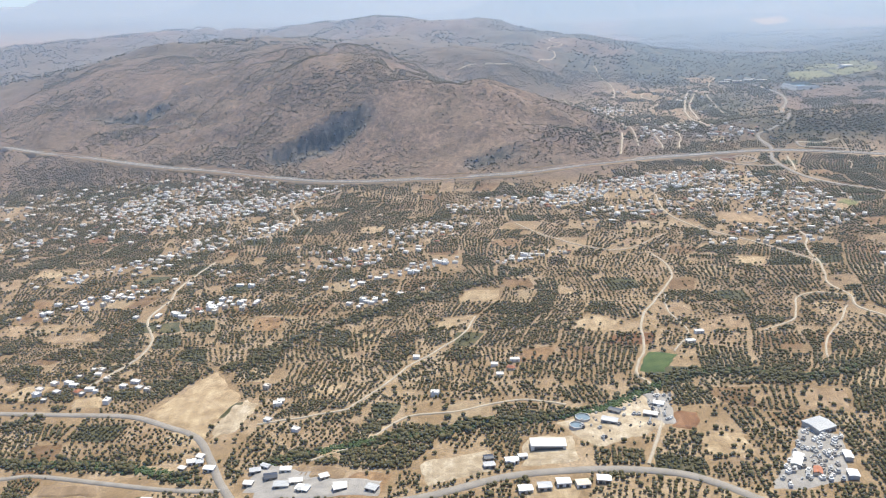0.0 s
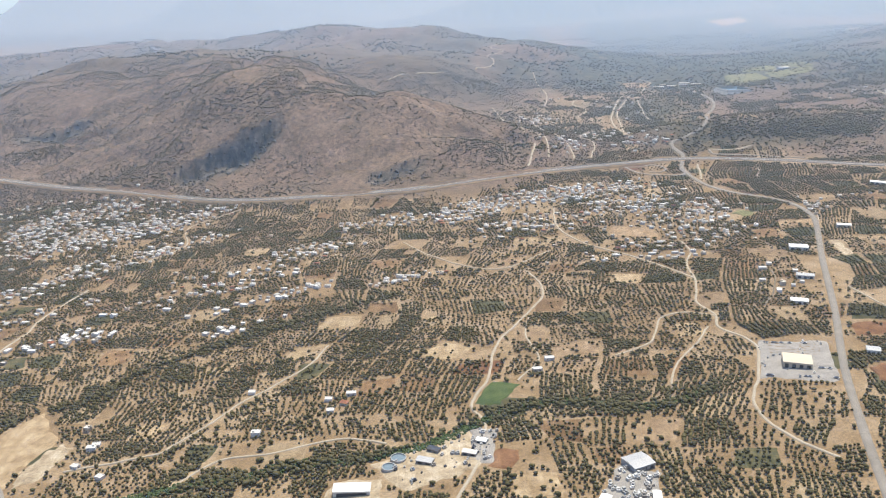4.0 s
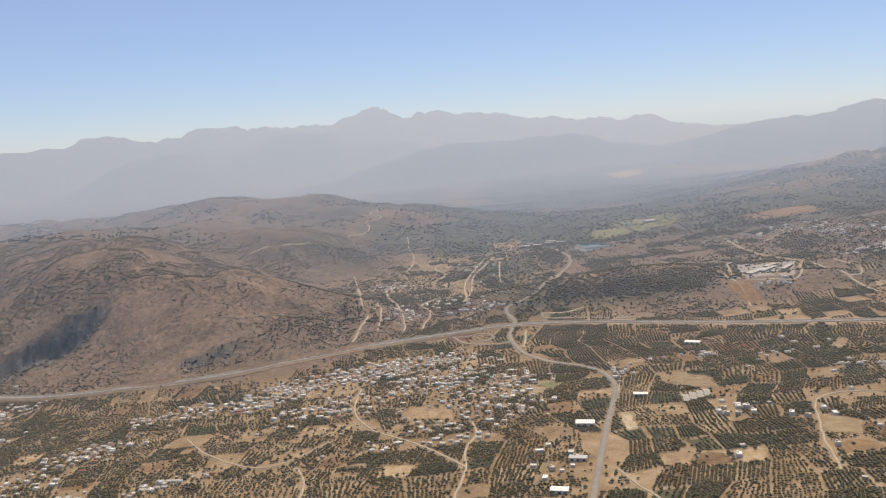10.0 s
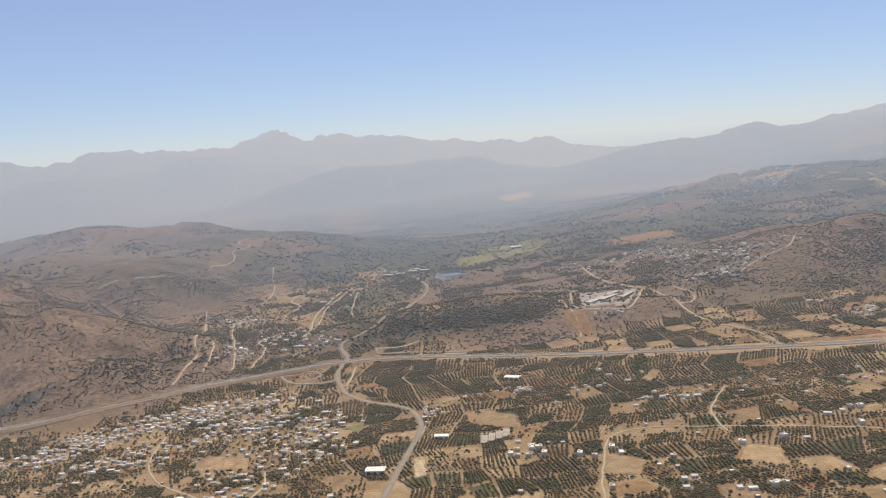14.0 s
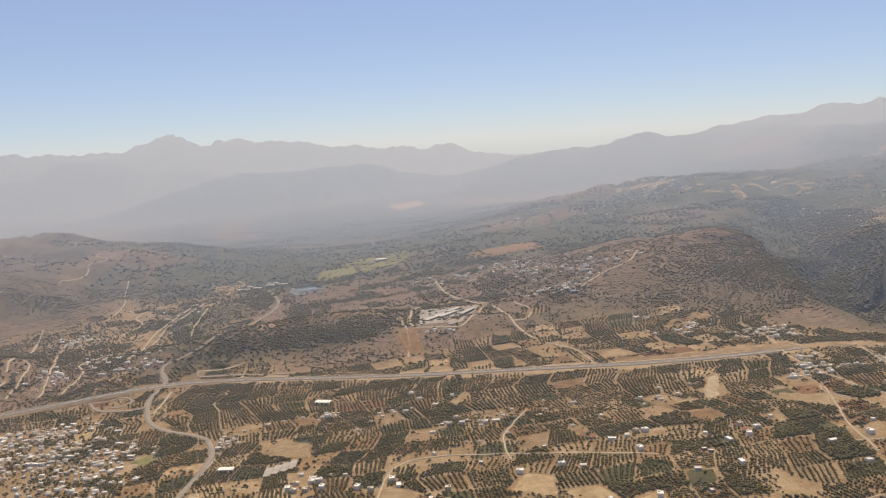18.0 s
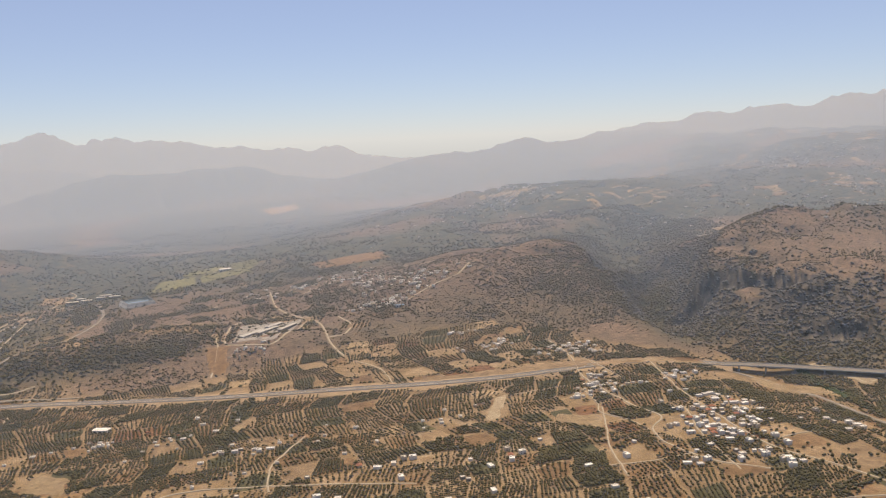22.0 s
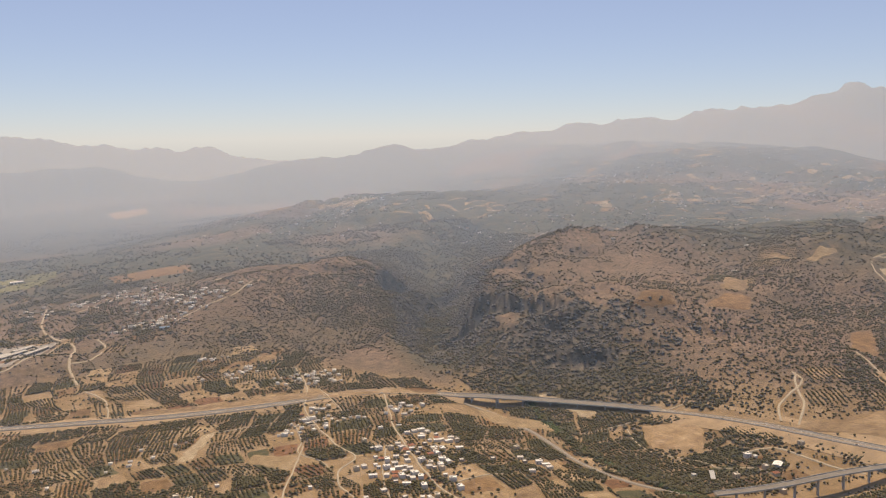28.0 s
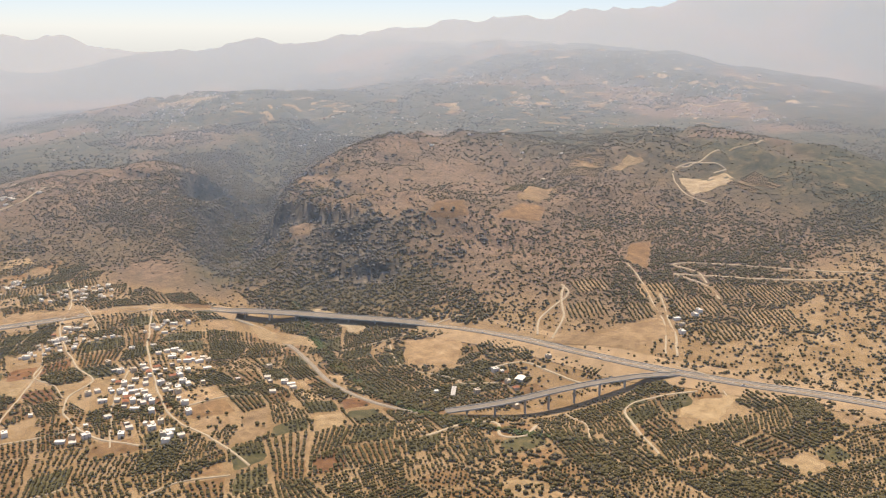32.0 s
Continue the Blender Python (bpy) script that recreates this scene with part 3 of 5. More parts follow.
def viaduct(name, line, zs, half, piers, label):
    base = new(name)
    base.location = (*line[0], 0)
    inv = Matrix.Translation((*line[0], 0)).inverted()

    def add(nm, offs, drops, material, lab=""):
        ob = ribbon(nm, line, offs, drops, material, zs)
        ob.data.transform(inv)
        ob.parent = base
        if lab:
            ob["label"] = lab
        return ob

    h = half
    add("deck", [-h, -h, h, h, h * 0.55, -h * 0.55, -h], [0.4, 0, 0, 0.4, 0.8, 0.8, 0.4], M_CONCRETE)
    add("roadway", [-h + 0.5, h - 0.5], [-0.03, -0.03], M_OLDROAD, "grey asphalt roadway")
    for s in (-1, 1):
        a, b = s * h - 0.1, s * h + 0.1
        add("parapet", [a, a, b, b], [0.0, -0.55, -0.55, 0.1], M_CONCRETE, "pale concrete parapet")
    side = across(line)
    for i in piers:
        x, y = line[i]
        turn = math.degrees(math.atan2(side[i][1], side[i][0]))
        g = float(height(x, y)) - 1.5
        for s in (-1, 1) if h > 4 else (0,):
            px, py = np.array((x, y)) + side[i] * s * h * 0.45
            bm = boxes((0, 0, 0, 1.5, 0.9, zs[i] - 0.85 - g), bevel=0.12)
            p = part("pier", bm, M_CONCRETE, base)
            p.matrix_parent_inverse = inv
            p.matrix_basis = pose(px, py, g, 0, 0, turn)
    return tagged(base, label, "bridge")


bl = HIGHWAY[i0:i1 + 1, :2]
viaduct("viaduct", bl, hz[i0:i1 + 1], 5.0, [n for n in range(2, len(bl) - 1, 4)], "long grey concrete highway viaduct across the stream bed")
ramp = curve([(968, 372), (990, 362), (1012, 355), (1048, 347), (1082, 335), (1104, 322)], 4.0)
rz = np.interp(np.arange(len(ramp)), [0, len(ramp) * 0.35, len(ramp) - 1], [height(*ramp[0]) + 2.5, height(*ramp[0]) + 6.5, hz[np.argmin(np.hypot(*(HIGHWAY[:, :2] - ramp[-1]).T))]])
viaduct("ramp_bridge", ramp, rz, 2.9, [n for n in range(3, len(ramp) - 3, 4)], "narrow curved concrete bridge on tall grey piers")
block(ramp[:, 0], ramp[:, 1], 4)

ASPH = "worn grey asphalt road across the plain"
DIRT = "pale dusty dirt track between the olive groves"
for pts, w, m in (
    ([(338, 919), (342, 898), (334, 872), (329, 846), (332, 793), (345, 758), (367, 730), (378, 710), (381, 680), (374, 650), (348, 580), (318, 494), (291, 422), (272, 362), (255, 300)], 5.0, M_LANE),
    ([(-330, 436), (-238, 417), (-198, 409), (-162, 401), (-140, 388), (-120, 374), (-108, 353), (-97, 330), (-84, 312), (-60, 300)], 4.6, M_LANE),
    ([(-260, 345), (-205, 350), (-189, 350), (-151, 339), (-120, 330), (-97, 326)], 3.4, M_LANE),
    ([(-60, 302), (-10, 309), (4, 313), (28, 321), (52, 323), (76, 322), (98, 317), (112, 308), (124, 296), (140, 280)], 5.5, M_LANE),
    ([(930, 612), (944, 590), (950, 562), (945, 498), (939, 458), (941, 421), (951, 392), (962, 378)], 4.2, M_LANE),
    ([(342, 898), (338, 919), (340, 932), (352, 938), (368, 949), (386, 970), (412, 1040), (432, 1113), (460, 1172), (474, 1235), (469, 1324)], 5.0, M_LANE),
    ([(278, 875), (284, 856), (292, 845), (310, 834), (322, 831), (329, 838)], 3.6, M_LANE),
    ([(278, 875), (292, 872), (304, 876), (312, 868), (314, 856), (306, 848), (297, 852)], 3.0, M_LANE),
    ([(371, 905), (372, 893), (386, 887), (401, 882), (431, 866), (452, 857)], 3.4, M_LANE),
):
    lane("road", pts, w * 0.78, m, ASPH)
for pts, w in (
    ([(149, 601), (156, 574), (153, 548), (139, 521), (124, 493), (116, 470), (112, 441), (103, 420), (101, 408), (107, 390), (100, 355), (88, 325)], 2.6),
    ([(269, 640), (269, 614), (259, 590), (254, 550), (245, 521), (249, 497), (246, 480), (255, 462), (257, 447), (246, 417), (235, 394), (234, 375), (239, 359), (252, 340)], 2.6),
    ([(240, 482), (229, 463), (210, 437), (202, 416)], 2.0), ([(249, 497), (233, 505), (217, 499), (204, 468), (182, 454)], 2.0),
    ([(-60, 345), (-36, 358), (-18, 377), (5, 380), (26, 386), (42, 388), (60, 380)], 2.0),
    ([(-92, 382), (-69, 386), (-48, 390), (-45, 395), (-33, 412), (-17, 437), (10, 470), (20, 500)], 2.0),
    ([(-200, 440), (-184, 472), (-182, 500), (-196, 536), (-192, 568), (-192, 600), (-180, 650)], 3.0),
    ([(340, 524), (345, 496), (350, 479), (358, 440)], 2.0), ([(126, 435), (140, 458), (137, 490), (142, 520)], 1.8),
    ([(181, 871), (190, 913), (196, 954), (189, 1002), (184, 1153), (175, 1276)], 3.6), ([(231, 904), (233, 926), (228, 1015), (222, 1068), (218, 1146)], 3.0),
    ([(250, 1281), (262, 1345), (265, 1410), (261, 1472), (263, 1534)], 3.4), ([(301, 986), (320, 1088), (334, 1180), (362, 1264), (389, 1325), (439, 1339)], 3.6),
    ([(362, 1098), (366, 1162), (387, 1299)], 3.0), ([(162, 1515), (197, 1564), (191, 1633), (221, 1654), (201, 1687), (230, 1814)], 4.5),
    ([(21, 1353), (62, 1387), (96, 1401), (117, 1403)], 4.0), ([(679, 1189), (667, 1085), (674, 1010), (689, 961), (678, 878), (679, 824)], 4.2),
    ([(678, 878), (698, 887), (715, 931), (713, 970)], 3.4), ([(582, 966), (574, 897), (560, 841)], 3.2), ([(683, 800), (694, 758), (690, 713)], 2.6),
    ([(848, 748), (845, 715), (836, 680), (818, 628), (813, 560), (816, 529), (798, 513), (791, 486), (797, 452), (815, 425)], 2.2),
    ([(885, 639), (868, 590), (855, 547), (841, 479), (838, 444), (847, 403), (850, 370)], 2.2), ([(840, 535), (817, 488), (801, 433)], 1.8), ([(794, 567), (777, 534), (758, 497), (745, 460)], 2.0),
    ([(1144, 470), (1137, 455), (1101, 443), (1082, 426)], 3.0), ([(1122, 347), (1156, 379), (1191, 429), (1213, 468)], 2.2),
    ([(1400, 340), (1344, 380), (1297, 412), (1246, 448), (1247, 425), (1236, 408)], 2.6), ([(1448, 627), (1465, 635), (1491, 627), (1507, 611), (1508, 603), (1490, 605)], 3.0), ([(1468, 635), (1482, 628), (1551, 635), (1567, 625), (1657, 659)], 3.4), ([(1445, 624), (1430, 606), (1419, 580), (1419, 554)], 2.4),
    ([(1004, 492), (992, 454), (1006, 418), (1006, 407), (1022, 394), (1026, 382)], 1.8), ([(940, 350), (963, 354), (979, 353), (985, 346), (974, 329), (983, 322), (1002, 333)], 3.4),
    ([(256, 560), (230, 610), (200, 650), (185, 700), (190, 760)], 2.4), ([(60, 690), (90, 640), (130, 610), (170, 640)], 2.0), ([(450, 480), (470, 540), (500, 590), (560, 570), (640, 520)], 2.2),
    ([(585, 908), (600, 891), (630, 884), (667, 957), (686, 992), (657, 1015), (615, 1016), (590, 956), (585, 921)], 4.0), ([(205, 901), (210, 956), (206, 1009), (196, 1036)], 3.0), ([(250, 908), (262, 960), (255, 1006), (275, 1058)], 3.0),
    ([(280, 1177), (300, 1225), (290, 1282), (310, 1330)], 4.0), ([(399, 1323), (419, 1380), (439, 1427), (428, 1483)], 4.0), ([(789, 956), (826, 974), (860, 977), (900, 1027)], 3.6), ([(707, 1128), (772, 1159), (825, 1113), (890, 1115)], 3.6),
    ([(1145, 468), (1128, 452), (1112, 432), (1086, 414)], 3.0), ([(1191, 415), (1170, 389), (1151, 365), (1124, 340)], 2.6), ([(1228, 433), (1232, 402), (1222, 385)], 3.4), ([(1228, 433), (1284, 391), (1340, 360)], 3.0), ([(1032, 414), (1052, 404), (1057, 380), (1066, 350)], 2.6),
    ([(347, 865), (344, 848), (340, 829), (335, 809)], 3.4), ([(371, 905), (395, 899), (414, 904)], 3.4), ([(304, 990), (310, 1050), (317, 1134), (337, 1216), (365, 1308)], 4.0),
    ([(-160, 700), (-130, 740), (-140, 800), (-100, 840)], 2.4), ([(560, 560), (570, 600), (600, 640)], 2.2), ([(1020, 262), (1040, 300), (1060, 318), (1095, 300)], 2.4),
):
    lane("track", pts, w * (0.52 if pts[0][1] < 860 else 0.55), M_TRACK, DIRT, 2.0)


def patch(name, corners, material, label, category="field", lift=0.3, n=8, ragged=1.6, kind_of="structure"):
    """A piece of ground between four corners, laid over the land, its edge uneven."""
    a, b, c, d = (np.array(p, float) for p in corners)
    u, v = np.meshgrid(np.linspace(0, 1, n + 1), np.linspace(0, 1, n + 1))
    u, v = u.ravel()[:, None], v.ravel()[:, None]
    xy = (a * (1 - u) + b * u) * (1 - v) + (d * (1 - u) + c * u) * v
    xy = xy + ragged * np.column_stack([fbm(xy[:, 0], xy[:, 1], 9, 2, 51) - 0.5, fbm(xy[:, 0], xy[:, 1], 9, 2, 52) - 0.5])
    edge = ((u < 0.01) | (u > 0.99) | (v < 0.01) | (v > 0.99)).ravel()
    co = np.column_stack([xy, height(xy[:, 0], xy[:, 1]) + np.where(edge, -0.15, lift)])
    i = (np.arange(n)[:, None] * (n + 1) + np.arange(n)[None, :]).ravel()
    me = mesh_from(name, co, np.stack([i, i + 1, i + n + 2, i + n + 1], -1), material)
    me.polygons.foreach_set("use_smooth", np.ones(n * n, bool))
    ob = new(name, me)
    return tagged(ob, label, category, kind=kind_of)


def clear(corners):
    a, b, c, d = (np.array(p, float) for p in corners)
    for u in np.linspace(0, 1, 40):
        v = np.linspace(0, 1, 40)[:, None]
        p = (a * (1 - u) + b * u) * (1 - v) + (d * (1 - u) + c * u) * v
        blocked[spot(p[:, 0], p[:, 1])] = True


SPECIAL = [
    ("dry_meadow", [(-157, 402), (-118, 378), (-107, 414), (-127, 449)], M_FIELDS[0], "large dry straw-coloured meadow beside the road", "meadow", 14),
    ("earthworks", [(-113, 375), (-103, 376), (-94, 404), (-110, 408)], M_EARTH, "pale freshly graded building plot", "earthworks", 8),
    ("yard", [(52, 364), (69, 340), (102, 354), (100, 391)], M_EARTH, "dusty pale yard round the plant buildings", "yard", 10),
    ("yard", [(94, 360), (106, 357), (113, 386), (101, 390)], M_PAVED, "grey paved yard full of stored goods", "yard", 6),
    ("yard", [(33, 327), (60, 329), (60, 353), (38, 353)], M_EARTH, "bare tan pad round the white hall", "yard", 8),
    ("yard", [(132, 300), (166, 304), (178, 342), (164, 350)], M_PAVED, "pale concrete depot yard crowded with goods", "yard", 10),
    ("earthworks", [(-8, 316), (22, 327), (20, 345), (-12, 336)], M_EARTH, "bare ochre earth bank by the road", "earthworks", 6),
    ("yard", [(-82, 318), (-26, 312), (-22, 326), (-78, 334)], M_PAVED, "dusty grey yard of the roadside workshops", "yard", 8),
    ("crop_field", [(104, 412), (116, 408), (126, 432), (112, 436)], M_CROP, "striped green irrigated vegetable field", "field", 8),
    ("car_park", [(246, 414), (281, 404), (295, 450), (261, 459)], M_PAVED, "grey asphalt car park round the hall", "car park", 10),
    ("red_plot", [(302, 417), (300, 402), (312, 407), (313, 423)], M_FIELDS[3], "bare red-brown ploughed plot", "field", 6),
    ("brown_plot", [(259, 440), (286, 432), (291, 446), (264, 456)], M_FIELDS[1], "bare brown plot behind the hall", "field", 6),
    ("pale_plot", [(366, 612), (362, 576), (369, 577), (373, 611)], M_EARTH, "long pale plot beside the road", "field", 6),
    ("sports_field", [(325, 697), (335, 683), (344, 694), (334, 706)], M_LAWN, "small green football ground", "field", 5),
    ("earthworks", [(1421, 578), (1498, 570), (1500, 599), (1442, 615)], M_EARTH, "broad bleached earthwork cut into the hillside", "earthworks", 12),
    ("earthworks", [(1014, 488), (1050, 464), (1020, 434), (996, 456)], M_FIELDS[1], "bare ochre earth below the viaduct", "earthworks", 8),
    ("earthworks", [(944, 598), (972, 520), (962, 512), (936, 566)], M_FIELDS[0], "dry ochre bank beside the viaduct", "earthworks", 8),
    ("stream_bed", [(988, 582), (996, 578), (1006, 526), (996, 522)], M_EARTH, "pale stony stream bed under the viaduct", "stream bed", 8),
    ("earthworks", [(1078, 416), (1099, 411), (1128, 372), (1112, 362)], M_FIELDS[1], "bare tan cutting beside the highway", "earthworks", 8),
    ("earthworks", [(1112, 398), (1166, 390), (1152, 362), (1122, 368)], M_FIELDS[1], "bare tan cutting beside the highway", "earthworks", 8),
    ("earthworks", [(1062, 287), (1084, 296), (1110, 282), (1070, 266)], M_FIELDS[0], "steep bare earth bank by the ramp", "earthworks", 8),
    ("dry_meadow", [(1125, 628), (1156, 604), (1177, 641), (1146, 639)], M_FIELDS[2], "dry ochre clearing on the gorge hill", "meadow", 8),
    ("dry_meadow", [(1177, 595), (1215, 577), (1243, 601), (1224, 615)], M_FIELDS[2], "dry ochre clearing on the gorge hill", "meadow", 8),
    ("dry_meadow", [(1225, 623), (1247, 613), (1321, 678), (1276, 665)], M_FIELDS[1], "dry tan clearing on the gorge hill", "meadow", 8),
    ("dry_meadow", [(1399, 672), (1406, 663), (1450, 669), (1435, 681)], M_FIELDS[0], "small tan field on the plateau", "meadow", 8),
    ("dry_meadow", [(1221, 480), (1217, 450), (1280, 504), (1253, 503)], M_FIELDS[2], "bare tan slope above the orchards", "meadow", 8),
    ("quarry", [(953, 2652), (1057, 2730), (1070, 2854), (947, 2797)], M_FIELDS[0], "far tan quarry cut in the valley side", "quarry", 10),
    ("terrace", [(588, 912), (628, 889), (680, 993), (613, 999)], M_PAVED, "pale levelled terrace of the treatment works", "terrace", 10),
    ("dry_meadow", [(431, 989), (472, 987), (524, 1123), (455, 1112)], M_FIELDS[1], "brown clearing on the low hill", "meadow", 8),
    ("dry_meadow", [(503, 998), (569, 977), (581, 1065), (538, 1111)], M_FIELDS[1], "brown clearing on the low hill", "meadow", 8),
    ("earthworks", [(-141, 344), (-116, 343), (-117, 351), (-141, 351)], M_FIELDS[0], "levelled straw-coloured plot by the road", "earthworks", 6),
    ("dry_meadow", [(-180, 333), (-152, 329), (-155, 340), (-182, 342)], M_FIELDS[1], "dry tan plot beside the lane", "meadow", 6),
    ("yard", [(-88, 324), (-59, 320), (-56, 337), (-82, 344)], M_PAVED, "pale concrete yard of the roadside works", "yard", 8),
    ("earthworks", [(-58, 349), (-47, 345), (-47, 357), (-56, 356)], M_FIELDS[0], "small bare straw-coloured patch by the stream", "earthworks", 5),
    ("earthworks", [(-64, 333), (-43, 327), (-43, 337), (-67, 342)], M_FIELDS[1], "bare ochre plot among the trees", "earthworks", 6),
    ("red_plot", [(104, 355), (116, 352), (122, 366), (109, 369)], M_FIELDS[3], "bare red earth plot beside the plant", "field", 6),
    ("earthworks", [(-246, 507), (-218, 507), (-228, 522), (-263, 520)], M_FIELDS[1], "bare ochre plot between the groves", "earthworks", 6),
    ("earthworks", [(-200, 414), (-182, 415), (-187, 428), (-202, 427)], M_FIELDS[0], "bare ochre building plot by the road", "earthworks", 6),
    ("dry_meadow", [(-113, 371), (-106, 378), (-95, 404), (-103, 412)], M_EARTH, "pale graded strip beside the meadow", "earthworks", 6),
    ("dry_meadow", [(221, 666), (256, 651), (258, 673), (227, 691)], M_FIELDS[1], "bare tan plots between village gardens", "earthworks", 6),
    ("dry_meadow", [(417, 653), (444, 631), (449, 662), (428, 681)], M_FIELDS[0], "bare orange-tan parcel of the plain", "earthworks", 6),
    ("dry_meadow", [(467, 536), (484, 520), (497, 541), (483, 558)], M_FIELDS[0], "bare orange-tan parcel of the plain", "earthworks", 6),
    ("dry_meadow", [(543, 518), (565, 497), (573, 522), (560, 535)], M_FIELDS[0], "bare orange-tan parcel of the plain", "earthworks", 6),
    ("dry_meadow", [(753, 563), (774, 532), (783, 551), (762, 576)], M_FIELDS[0], "bare straw-coloured parcel by the track", "earthworks", 6),
    ("dry_meadow", [(716, 589), (726, 588), (753, 633), (741, 632)], M_EARTH, "pale strip field below the highway", "earthworks", 6),
    ("dry_meadow", [(829, 783), (843, 782), (846, 797), (831, 800)], M_FIELDS[1], "small bare tan plot above the groves", "earthworks", 6),
    ("earthworks", [(705, 706), (762, 680), (767, 690), (712, 719)], M_FIELDS[1], "bare tan earth cutting above the highway", "earthworks", 10),
    ("earthworks", [(762, 680), (838, 654), (850, 671), (768, 692)], M_FIELDS[1], "bare tan earth cutting above the highway", "earthworks", 10),
    ("earthworks", [(560, 848), (574, 842), (588, 905), (566, 930)], M_FIELDS[2], "bare reddish slope beside the works", "earthworks", 8),
    ("golf_green", [(531, 1333), (600, 1346), (609, 1423), (558, 1429)], M_LAWN, "pale green golf fairway among dry rough", "golf course", 10),
    ("golf_green", [(606, 1351), (691, 1384), (699, 1436), (617, 1418)], M_LAWN, "pale green golf fairway among dry rough", "golf course", 10),
    ("golf_green", [(587, 1445), (648, 1433), (661, 1503), (607, 1488)], M_LAWN, "pale green golf fairway among dry rough", "golf course", 10),
    ("golf_green", [(667, 1446), (711, 1446), (718, 1521), (668, 1512)], M_LAWN, "pale green golf fairway among dry rough", "golf course", 10),
    ("dry_meadow", [(389, 1389), (424, 1371), (439, 1427), (394, 1445)], M_FIELDS[1], "tan earth slope below the buildings", "meadow", 8),
    ("dry_meadow", [(775, 1291), (880, 1288), (892, 1369), (766, 1352)], M_FIELDS[2], "brown ploughed slope behind the valley", "meadow", 8),
]
for nm, cs, m, lab, cat, n in SPECIAL:
    patch(nm, cs, m, lab, cat, 0.5 if cs[0][1] < 1200 else 1.2, n + 6, 6.0)
    if cat not in ("meadow", "golf course") or cs[0][1] < 600 or 1100 < cs[0][0] < 1600:
        clear(cs)


# ---- houses and other buildings ----
def house(w, d, h, wall, roof, kind_of, storeys=1):
    base = new("house")
    w, d, h = w * 0.76, d * 0.78, h * 0.74
    part("wall", boxes((0, 0, -0.8, w, d, h + 0.8), bevel=0.05), wall, base)
    if kind_of == "tile":
        bm = bmesh.new()
        o = 0.25
        vs = [bm.verts.new(p) for p in ((-w / 2 - o, -d / 2 - o, h), (w / 2 + o, -d / 2 - o, h), (w / 2 + o, d / 2 + o, h), (-w / 2 - o, d / 2 + o, h),
                                        (-w * 0.22, 0, h + d * 0.26), (w * 0.22, 0, h + d * 0.26))]
        for f in ((0, 1, 5, 4), (1, 2, 5), (2, 3, 4, 5), (3, 0, 4), (3, 2, 1, 0)):
            bm.faces.new([vs[i] for i in f])
        part("roof", bm, roof, base, "red clay tile roof")
    else:
        t = 0.16
        part("roof", boxes((0, 0, h + 0.003, w - 2 * t, d - 2 * t, 0.1)), roof, base)
        part("parapet", boxes((0, -d / 2 + t / 2, h + 0.003, w, t, 0.35), (0, d / 2 - t / 2, h + 0.003, w, t, 0.35),
                              (-w / 2 + t / 2, 0, h + 0.003, t, d - 2 * t, 0.35), (w / 2 - t / 2, 0, h + 0.003, t, d - 2 * t, 0.35)), wall, base)
        if storeys > 1:
            part("stair_head", boxes((w * 0.22, d * 0.18, h + 0.1, 1.2, 1.1, 0.8), bevel=0.04), wall, base)
    for s in range(storeys):
        z = 0.45 + s * 1.05
        part("window", boxes((-w * 0.26, -d / 2 - 0.012, z, 0.6, 0.06, 0.5)), M_DARK, base)
        part("window", boxes((w / 2 + 0.012, d * 0.1, z, 0.06, 0.6, 0.5)), M_DARK, base)
    part("door", boxes((w * 0.2, -d / 2 - 0.012, 0.0, 0.5, 0.06, 1.0)), M_DARK, base)
    return base


def hall(name, w, d, h, wall, roof, x, y, turn, label, rise=0.8, bays=4, open_front=False):
    """A long shed with a low ridge roof, and dark slabs for the shade in its gateways."""
    w, d, h, rise = w * 0.82, d * 0.82, h * 0.78, rise * 0.8
    base = thing(name, x, y, turn)
    part("wall", boxes((0, 0, -1.0, w, d, h + 1.0), bevel=0.05), wall, base)
    bm = bmesh.new()
    a, b = w / 2 + 0.2, d / 2 + 0.2
    vs = [bm.verts.new(p) for p in ((-a, -b, h), (a, -b, h), (a, b, h), (-a, b, h), (-a, 0, h + rise), (a, 0, h + rise),
                                    (-a, -b, h + 0.12), (a, -b, h + 0.12), (a, b, h + 0.12), (-a, b, h + 0.12), (-a, 0, h + rise + 0.12), (a, 0, h + rise + 0.12))]
    for f in ((6, 7, 11, 10), (10, 11, 8, 9), (0, 4, 5, 1), (4, 3, 2, 5), (0, 1, 7, 6), (2, 3, 9, 8), (0, 6, 10, 4), (4, 10, 9, 3), (1, 5, 11, 7), (5, 2, 8, 11)):
        bm.faces.new([vs[i] for i in f])
    part("roof", bm, roof, base)
    for i in range(bays):
        cx = -w / 2 + w * (i + 0.5) / bays
        gw = w / bays * (0.82 if open_front else 0.5)
        # no real opening: the dark inside is a near-black slab on the wall
        part("gate", boxes((cx, -d / 2 - 0.015, 0, gw, 0.08, h * 0.72)), M_DARK, base, "dark slab for the shade in a gateway")
    return tagged(base, label, "hall")


